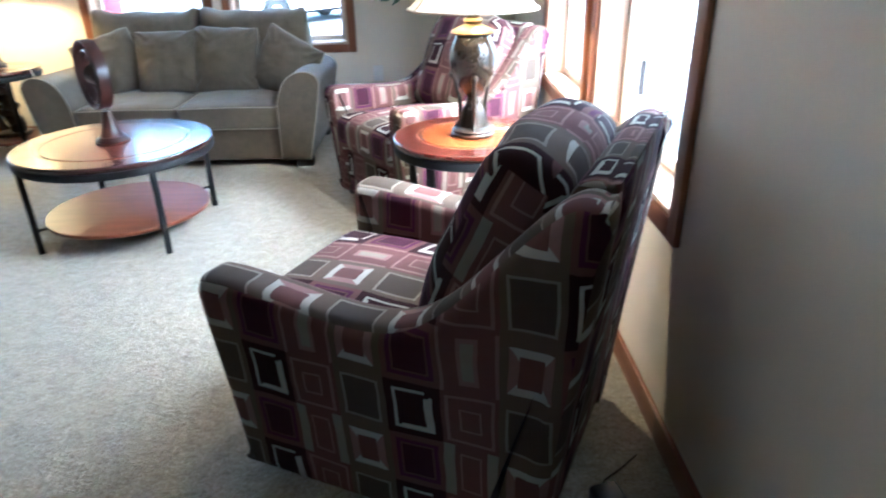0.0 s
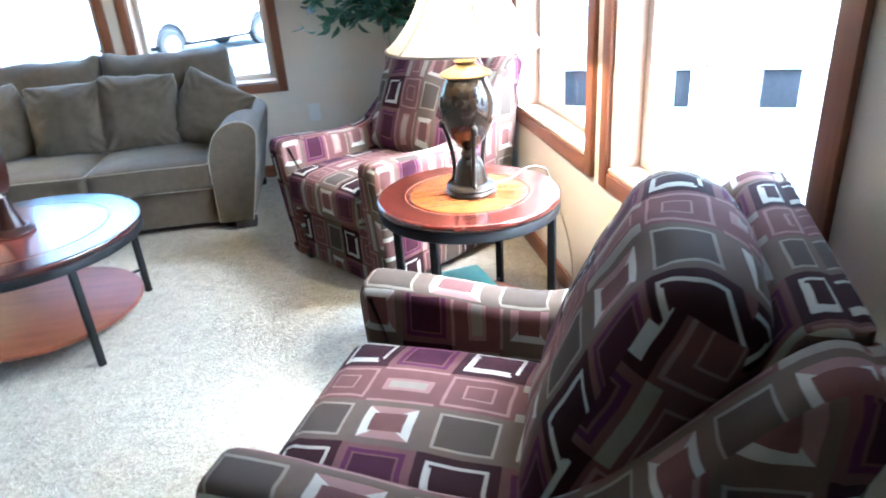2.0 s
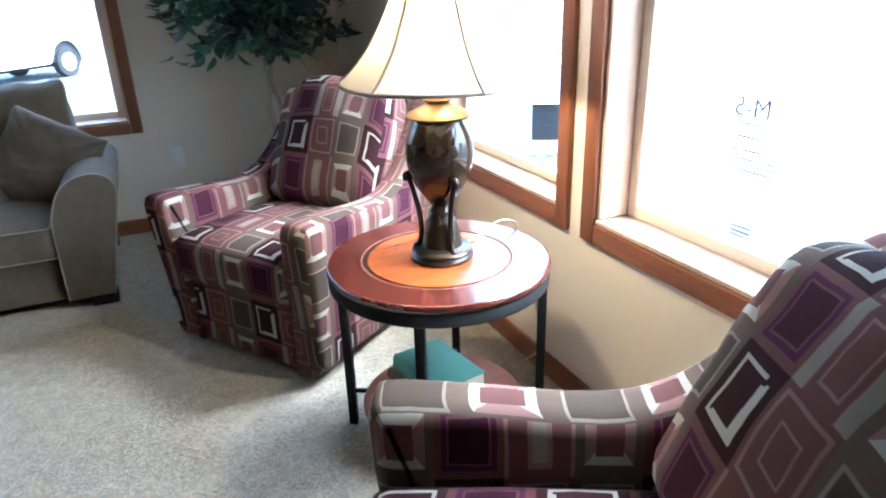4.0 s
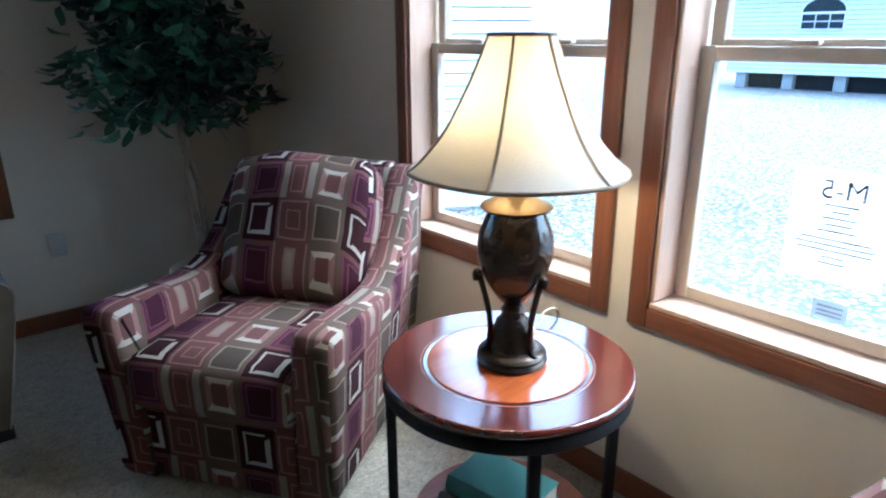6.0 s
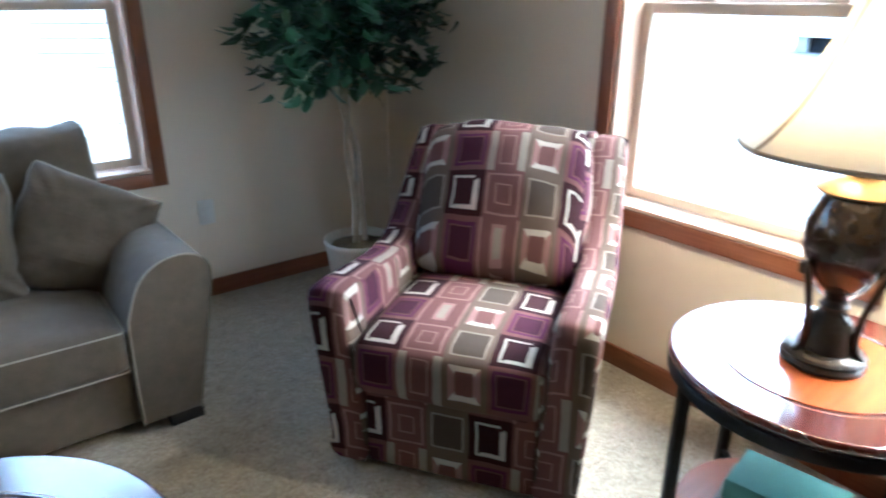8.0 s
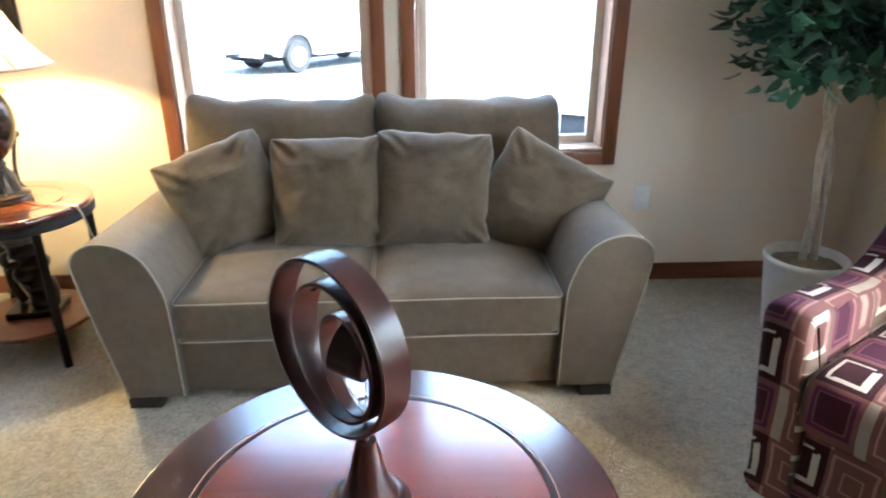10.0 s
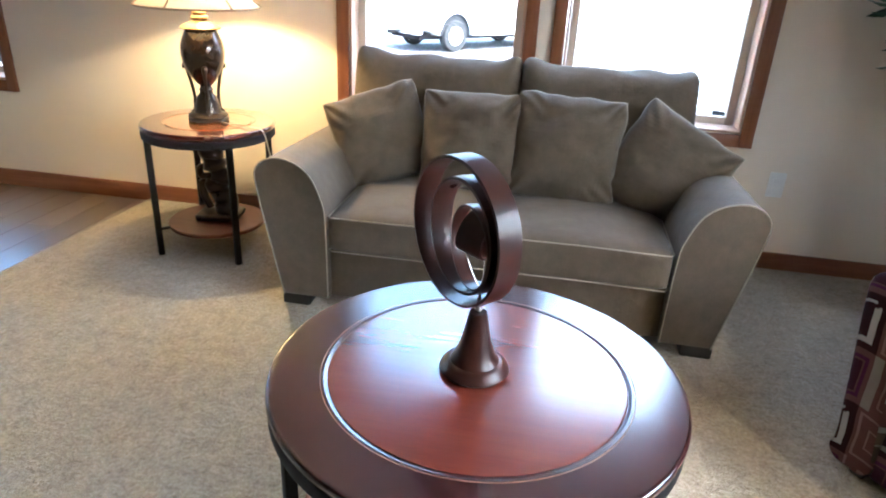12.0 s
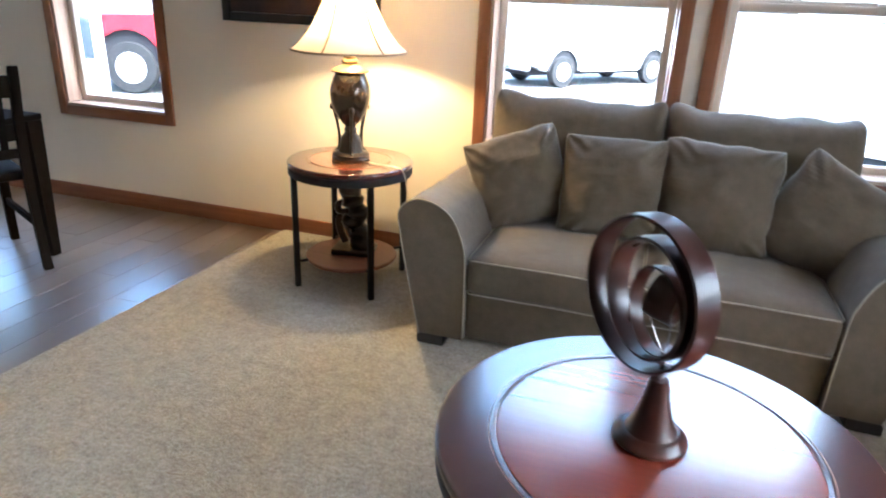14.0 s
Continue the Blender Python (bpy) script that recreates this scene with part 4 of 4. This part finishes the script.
# ---- ficus ----
def build_ficus(m):
    f = thing("potted_ficus", "artificial ficus tree in a cream ribbed pot", "plant", m)
    prof = [(0.085, 0.0), (0.108, 0.0)]
    for i in range(15):
        z = 0.008 + i * 0.0195
        r = 0.110 + 0.036 * (i / 14)
        prof += [(r, z), (r + 0.004, z + 0.0065), (r + 0.001, z + 0.014)]
    prof += [(0.152, 0.302), (0.156, 0.312), (0.154, 0.325), (0.147, 0.328), (0.142, 0.318), (0.138, 0.285)]
    part("pot", finish(lathe(prof, 56, cap=True), 60), M_POT, f, "cream pot with ring ridges")
    ms = lathe([(0.137, 0.284), (0.12, 0.296), (0.07, 0.303), (0.02, 0.306)], 28)
    for v in ms.verts:
        v.co.z += 0.008 * noise.noise(v.co * 30)
    part("moss", finish(ms, 80), M_MOSS, f)
    rng = random.Random(4)
    for dx, dy, ph in ((-0.02, 0.0, 0.0), (0.045, 0.02, 2.0)):
        pts = smooth_line([(dx, dy, 0.28), (dx + 0.02 * math.cos(ph), dy + 0.015, 0.50), (dx * 0.5 - 0.015 * math.cos(ph), dy + 0.02, 0.72), (-dx * 0.4, 0.06, 0.92), (dx * 0.5, 0.07, 1.15), (-dx, 0.06, 1.45), (dx, 0.05, 1.75)], 6)
        n = len(pts)
        part("trunk", tube(pts, [0.016 - 0.010 * i / n for i in range(n)], 9), M_BARK, f)
    tips = []
    for k in range(60):
        z0 = rng.uniform(0.93, 1.66)
        a = rng.uniform(0, 2 * math.pi)
        reach = rng.uniform(0.20, 0.44) * (1.0 - 0.35 * max(0.0, (z0 - 1.35) / 0.5))
        p0 = Vector((rng.uniform(-0.02, 0.02), 0.055, z0))
        d = Vector((math.cos(a) - 0.16, math.sin(a) * 0.86 - 0.05, 0))
        rise = rng.uniform(0.02, 0.22)
        p1, p2 = p0 + d * reach * 0.5 + Vector((0, 0, rise * 0.8)), p0 + d * reach + Vector((0, 0, rise - rng.uniform(0.0, 0.16)))
        line = smooth_line([p0, p1, p2], 4)
        part("branch", tube(line, [0.005 - 0.0036 * i / len(line) for i in range(len(line))], 5), M_BARK, f)
        tips += [(q, d) for q in line[2:]]
    bm = bmesh.new()

    def leaf(p, along, length):
        along = along.normalized()
        side = along.cross(Vector((0, 0, 1)))
        side = side.normalized() if side.length > 0.05 else Vector((1, 0, 0))
        side = (side + Vector((rng.uniform(-0.6, 0.6), rng.uniform(-0.6, 0.6), rng.uniform(-0.6, 0.6)))).normalized()
        nrm = along.cross(side).normalized()
        w = length * rng.uniform(0.25, 0.33)
        rows = ((0.0, 0.04), (0.28, 0.85), (0.58, 0.9), (0.84, 0.42), (1.0, 0.02))
        prev = None
        for t, k in rows:
            mid = p + along * length * t - nrm * (length * 0.22 * t * t)
            cur = (bm.verts.new(mid - side * w * k + nrm * w * k * 0.35), bm.verts.new(mid), bm.verts.new(mid + side * w * k + nrm * w * k * 0.35))
            if prev:
                bm.faces.new((prev[0], cur[0], cur[1], prev[1]))
                bm.faces.new((prev[1], cur[1], cur[2], prev[2]))
            prev = cur

    wx, wy = m.translation.x, m.translation.y
    for p, d in tips:
        for _ in range(rng.randint(5, 8)):
            q = p + Vector((rng.gauss(0, 0.045), rng.gauss(0, 0.045), rng.gauss(0, 0.04)))
            way = (d * rng.uniform(0.1, 0.9) + Vector((rng.uniform(-0.8, 0.8), rng.uniform(-0.8, 0.8), rng.uniform(-0.95, 0.25))))
            if q.x + wx > -0.07 or q.y + wy > -0.07 or q.z < 0.98 + 0.05 * rng.random():
                continue
            leaf(q, way, rng.uniform(0.066, 0.100))
    for f_ in bm.faces:
        f_.smooth = True
    for v in bm.verts:
        v.co.x = min(v.co.x, -0.012 - wx)
        v.co.y = min(v.co.y, -0.012 - wy)
    part("foliage", bm, M_LEAF, f, "dark green pointed ficus leaves")
    return f


build_ficus(pose(-0.505, -0.515, 0))


# ---- dining furniture ----
def build_dining_table(m):
    t = thing("dining_table", "dark espresso wooden dining table with tapered legs", "dining table", m)
    part("tabletop", box(-1.55, 0.04, -0.95, 0.04, 0.685, 0.715, 0.006), M_ESPRESSO, t)
    part("apron", box(-1.50, 0.0, -0.90, -0.006, 0.60, 0.684, 0.003), M_ESPRESSO, t)
    for x in (-1.48, 0.0):
        for y in (-0.88, 0.0):
            leg = box(-0.038, 0.038, -0.038, 0.038, 0.0, 0.684, 0.004)
            for v in leg.verts:
                k = 0.62 + 0.38 * v.co.z / 0.684
                v.co.x *= k
                v.co.y *= k
            part("leg", leg, M_ESPRESSO, t, "", pose(x, y, 0))
    return t


build_dining_table(pose(-5.045, -0.80, -0.0135))


def build_dining_chair(m):
    c = thing("dining_chair", "dark espresso slat-back dining chair at the table", "chair", m)
    w, d = 0.21, 0.26
    part("seat", box(-w - 0.015, w + 0.015, -d, d - 0.02, 0.43, 0.47, 0.010), M_ESPRESSO, c)
    for k in (-1, 1):
        part("leg", slab([(-0.018, 0.0), (0.018, 0.0), (0.022, 0.43), (-0.022, 0.43)], -0.02, 0.02, lambda a, b, q, k=k: (k * w + a, -d + 0.03 + q, b)), M_ESPRESSO, c)
        post = slab([(p.x, p.y) for p in smooth_line([(0.30, 0.0, 0), (0.255, 0.25, 0), (0.245, 0.46, 0), (0.275, 0.70, 0), (0.335, 0.93, 0), (0.368, 0.93, 0), (0.310, 0.70, 0), (0.285, 0.46, 0), (0.290, 0.25, 0), (0.333, 0.0, 0)], 3)],
                    -0.019, 0.019, lambda a, b, q, k=k: (k * w + q, a, b))
        part("back_post", post, M_ESPRESSO, c)
        part("stretcher", box(k * w - 0.010, k * w + 0.010, -d + 0.05, d - 0.005, 0.20, 0.235, 0.003), M_ESPRESSO, c)
    part("top_rail", box(-w + 0.0195, w - 0.0195, 0.318, 0.345, 0.82, 0.915, 0.006), M_ESPRESSO, c)
    part("lower_rail", box(-w + 0.0195, w - 0.0195, 0.262, 0.285, 0.54, 0.585, 0.005), M_ESPRESSO, c)
    for i in range(5):
        x = -0.14 + 0.07 * i
        part("slat", slab([(0.264, 0.58), (0.282, 0.58), (0.338, 0.825), (0.322, 0.825)], x - 0.014, x + 0.014, lambda a, b, q: (q, a, b)), M_ESPRESSO, c)
    return c


build_dining_chair(pose(-5.29, -1.005, -0.0135, 0, 0, -115))

# notice taped to the window, read from outside
note = thing("paper_notice", "white paper notice taped to the window glass", "notice", pose(0.090, -2.915, 0.795))
part("sheet", box(-0.0008, 0.0, -0.108, 0.108, 0.0, 0.262), M_PAPER, note)


def writing(text, size, y, z, parent):
    cu = bpy.data.curves.new("lettering", "FONT")
    cu.body, cu.size, cu.align_x, cu.extrude = text, size, "CENTER", 0.0003
    cu.materials.append(M_INK)
    ob = new("lettering", cu)
    ob.parent = parent
    ob.matrix_local = Matrix.Translation((-0.0018, y, z)) @ Matrix(((0, 0, 1, 0), (1, 0, 0, 0), (0, 1, 0, 0), (0, 0, 0, 1)))
    return ob


writing("M-5", 0.062, 0.0, 0.195, note)
for i, (w, z) in enumerate(((0.07, 0.178), (0.04, 0.163), (0.075, 0.148), (0.06, 0.133), (0.085, 0.118), (0.15, 0.098), (0.17, 0.085), (0.16, 0.072), (0.05, 0.056), (0.06, 0.042))):
    part("text_line", box(-0.0016, -0.0009, -w / 2, w / 2, z, z + 0.004), M_INK, note)
tag_ = thing("window_sticker", "small grey energy sticker on the window glass", "sticker", pose(0.090, -2.93, 0.70))
part("sheet", box(-0.0008, 0.0, -0.038, 0.038, 0.0, 0.05), M_STICKER, tag_)
for z in (0.012, 0.022, 0.034):
    part("text_line", box(-0.0016, -0.0009, -0.028, 0.028, z, z + 0.004), M_INK, tag_)


# ---- outside ----
GROUND = -0.72
bm = bmesh.new()
bmesh.ops.create_grid(bm, x_segments=2, y_segments=2, size=900)
structure("ground", bm, M_GRAVEL, "open lot of pale grey gravel", "ground", pose(0, 0, GROUND))
structure("foundation", box(WEST - T, T, SOUTH - T, T, GROUND, -0.095), M_BLOCK, "concrete block skirting under the house", "foundation")


def build_home(name, label, m, length, depth, low, high, siding, windows, boards, pier, gap, vents=()):
    """A manufactured home: lap siding boards on piers, a roof, windows on the side that faces -y."""
    h = thing(name, label, "house", m, "manufactured homes on the lot")
    # near-black core, so the slits between boards read as lap shadows
    part("core", box(-length / 2 + 0.02, length / 2 - 0.02, 0.03, depth, low, high), M_SHADOWGAP, h)
    step = (high - low) / boards
    base = None
    for i in range(boards):
        if base is None:
            q = slab([(-0.022, 0.0), (-0.004, step - 0.014), (0.029, step - 0.014), (0.029, 0.0)], -length / 2, length / 2, lambda a, b, d: (d, a, b), 0, 3, 0)
            base = part("siding_board", q, siding, h, "", pose(0, 0, low))
        else:
            o = base.copy()
            scene.collection.objects.link(o)
            o.matrix_local = pose(0, 0, low + i * step)
    part("roof", slab([(-0.45, high - 0.02), (-0.45, high + 0.06), (depth / 2, high + 1.0), (depth + 0.4, high + 0.06), (depth + 0.4, high - 0.02)], -length / 2 - 0.35, length / 2 + 0.35, lambda a, b, d: (d, a, b), 0, 3, 0), M_ROOF, h)
    # solid dark block painted as the shade under the home
    part("crawl_space_shade", box(-length / 2 + 0.3, length / 2 - 0.3, 0.5, depth - 0.3, GROUND - m.translation.z, low), M_SHADOWGAP, h)
    if vents:
        part("skirting", box(-length / 2, length / 2, 0.06, 0.16, GROUND - m.translation.z, low), siding, h)
        for x in vents:
            # flat near-black panel, the shade of the opening put into its colour
            part("vent", box(x - 0.20, x + 0.20, 0.045, 0.0595, -0.56, -0.12, 0.004), M_SHADOWGAP, h)
    k = 0 if vents else int(length // gap) + 1
    for i in range(k):
        x = length / 2 - pier - i * gap
        part("pier", box(x - pier, x + pier, 0.12, 0.48, GROUND - m.translation.z, low, 0.01), M_BLOCK, h)
    for x, z, w, hh, arch in windows:
        win = part("window", box(x - w / 2 - 0.06, x + w / 2 + 0.06, -0.05, 0.02, z - 0.06, z + hh + 0.06, 0.01), M_SIDING, h)
        if arch:
            part("arch", slab([(x + (w / 2 + 0.06) * math.cos(radians(a)), z + hh + 0.06 + (w / 2) * math.sin(radians(a)) * 0.7) for a in range(0, 181, 15)], -0.05, 0.02, lambda a, b, d: (a, d, b), 0, 3, 0), M_SIDING, win)
            part("pane", slab([(x + (w / 2) * math.cos(radians(a)), z + hh + 0.07 + (w / 2 - 0.06) * math.sin(radians(a)) * 0.7) for a in range(0, 181, 15)], -0.054, -0.04, lambda a, b, d: (a, d, b), 0, 3, 0), M_DARKGLASS, win)
        for c in range(3):
            for r in range(2):
                px, pz = x - w / 2 + c * w / 3, z + r * hh / 2
                part("pane", box(px + 0.02, px + w / 3 - 0.02, -0.056, -0.045, pz + 0.02, pz + hh / 2 - 0.02), M_DARKGLASS, win)
    return h


build_home("manufactured_home", "white manufactured home with an arched window across the lot", pose(26.0, 2.4, 0.0, 0, 0, -90), 16.0, 6.0, -0.12, 3.2, M_SIDING, [(-4.5, 1.55, 1.5, 0.55, True), (3.0, 1.0, 1.2, 1.2, False)], 20, 0.2, 1.9)
build_home("manufactured_home", "beige manufactured home with lap siding close by", pose(1.8, 3.65, 0.0, 0, 0, -30), 6.4, 4.0, -0.10, 2.7, M_SIDING2, [], 19, 0.43, 1.27, (-2.2, -0.86, 0.47, 1.8, 2.75))


def wheel(parent, x, y, z, r, m_rim):
    t = part("wheel", finish(lathe([(r * 0.62, -0.11), (r * 0.95, -0.11), (r, -0.07), (r, 0.07), (r * 0.95, 0.11), (r * 0.62, 0.11)], 36), 50), M_TYRE, parent, "", pose(x, y, z, 90, 0, 0))
    part("rim", finish(lathe([(r * 0.60, -0.118), (r * 0.56, -0.124), (r * 0.44, -0.116), (r * 0.40, -0.124), (r * 0.16, -0.126), (0.01, -0.128)], 32, cap=False), 40), m_rim, t, "pale wheel rim", pose(0, 0, 0, 180))
    part("rim", finish(lathe([(r * 0.60, -0.118), (r * 0.56, -0.124), (r * 0.44, -0.116), (r * 0.40, -0.124), (r * 0.16, -0.126), (0.01, -0.128)], 32, cap=False), 40), m_rim, t, "pale wheel rim")


def build_pickup(name, label, m, paint, k=1.0, cab=True):
    """A pickup truck standing on z = 0, its nose to +x, the rear axle at x = 0."""
    p = thing(name, label, "pickup truck", m)
    r = 0.38 * k
    side = [(-1.05, 0.55), (-1.05, 1.12), (1.05, 1.15), (1.12, 1.72), (1.30, 1.82), (2.35, 1.80), (2.95, 1.25), (4.15, 1.12), (4.32, 0.95), (4.32, 0.50), (3.75, 0.48)]
    if not cab:
        side = [(-1.05, 0.55), (-1.05, 1.45), (4.32, 1.45), (4.32, 0.50), (3.75, 0.48)]
    arch = lambda cx: [(cx + 0.53 * math.cos(radians(a)), 0.40 + 0.56 * math.sin(radians(a))) for a in range(0, 181, 18)]
    line = side + arch(3.22) + [(2.6, 0.42), (0.6, 0.42)] + arch(0.0) + [(-0.6, 0.5)]
    part("body", slab([(a * k, b * k) for a, b in line], -0.93 * k, 0.93 * k, lambda a, b, d: (a, d, b), 0.03, 2, 40), paint, p)
    for s in (-1, 1) if cab else ():
        part("side_window", slab([(a * k, b * k) for a, b in ((1.25, 1.20), (1.27, 1.68), (2.25, 1.68), (2.70, 1.24))], s * 0.925 * k, s * 0.937 * k, lambda a, b, d: (a, d, b), 0, 2, 0), M_DARKGLASS, p)
    part("rear_bumper", box(-1.20 * k, -1.04 * k, -0.9 * k, 0.9 * k, 0.42 * k, 0.58 * k, 0.02), M_STEEL, p)
    part("hitch", box(-1.42 * k, -1.2 * k, -0.05, 0.05, 0.40 * k, 0.48 * k, 0.01), M_IRON, p)
    # chassis coloured near-black, with the shade of the underside painted in
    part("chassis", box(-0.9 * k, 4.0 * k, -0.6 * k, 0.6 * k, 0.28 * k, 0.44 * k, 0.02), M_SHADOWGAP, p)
    for s in (-1, 1):
        for x in (0.0, 3.22):
            # solid dark slab fills the arch as painted shade behind the wheel
            part("wheel_arch_shade", slab([(x * k + q * k, b * k) for q, b in [(0.52 * math.cos(radians(a)), 0.40 + 0.55 * math.sin(radians(a))) for a in range(0, 181, 18)]], s * 0.5 * k, s * 0.86 * k, lambda a, b, d: (a, d, b), 0, 2, 0), M_SHADOWGAP, p)
            wheel(p, x * k, s * 0.82 * k, r, r, M_RIMMETAL)
    return p


build_pickup("utility_truck", "white utility truck body parked on the gravel lot", pose(-5.45, 14.4, GROUND, 0, 0, 50), M_WHITECAR, 1.0, False)
build_pickup("pickup_truck", "red truck parked on the lot beyond the dining window", pose(-12.6, 8.4, GROUND, 0, 0, 22), M_REDCAR, 1.3)


def build_cargo_trailer(m):
    """A white box trailer: its near side at y = 0, standing on z = 0."""
    t = thing("cargo_trailer", "white box trailer with a dark window on the gravel lot", "trailer", m)
    part("body", box(-2.6, 0.07, 0.0, 1.75, 0.30, 3.0, 0.05, 3), M_WHITECAR, t)
    part("window_frame", box(-0.66, -0.03, -0.02, 0.004, 0.95, 1.69, 0.012), M_WHITECAR, t)
    part("window", box(-0.62, -0.07, -0.026, -0.0205, 0.99, 1.65, 0.002), M_DARKGLASS, t, "dark tinted window")
    part("skirt", box(-2.55, 0.03, 0.03, 0.09, 0.14, 0.299, 0.01), M_WHITECAR, t)
    for y in (0.25, 1.5):
        wheel(t, -1.7, y, 0.33, 0.33, M_RIMMETAL)
    return t


build_cargo_trailer(pose(-10.05, 4.55, GROUND, 0, 0, 45))

# ---- plank floor, board by board ----
rng = random.Random(8)
pw, pl = 0.152, 1.22
proto = None
x = -4.10 - pw / 2
while x > WEST:
    y0 = 0.0
    first = True
    while y0 > -3.9:
        y1 = max(y0 - (rng.uniform(0.4, 1.1) if first else pl), -4.0)
        first = False
        L = y0 - y1
        if proto is None or abs(L - pl) > 1e-6:
            bmx = box(-pw / 2 + 0.0006, pw / 2 - 0.0006, -L / 2 + 0.0006, L / 2 - 0.0006, -0.017, -0.012, 0.001, 1)
            ob = part("plank", bmx, M_PLANK, floor_wood)
            if abs(L - pl) < 1e-6:
                proto = ob
        else:
            ob = proto.copy()
            scene.collection.objects.link(ob)
        ob.matrix_local = pose(x, (y0 + y1) / 2, 0)
        y0 = y1
    x -= pw
part("planks", box(WEST, -4.1, SOUTH, -4.002, -0.0175, -0.012), M_PLANK, floor_wood)
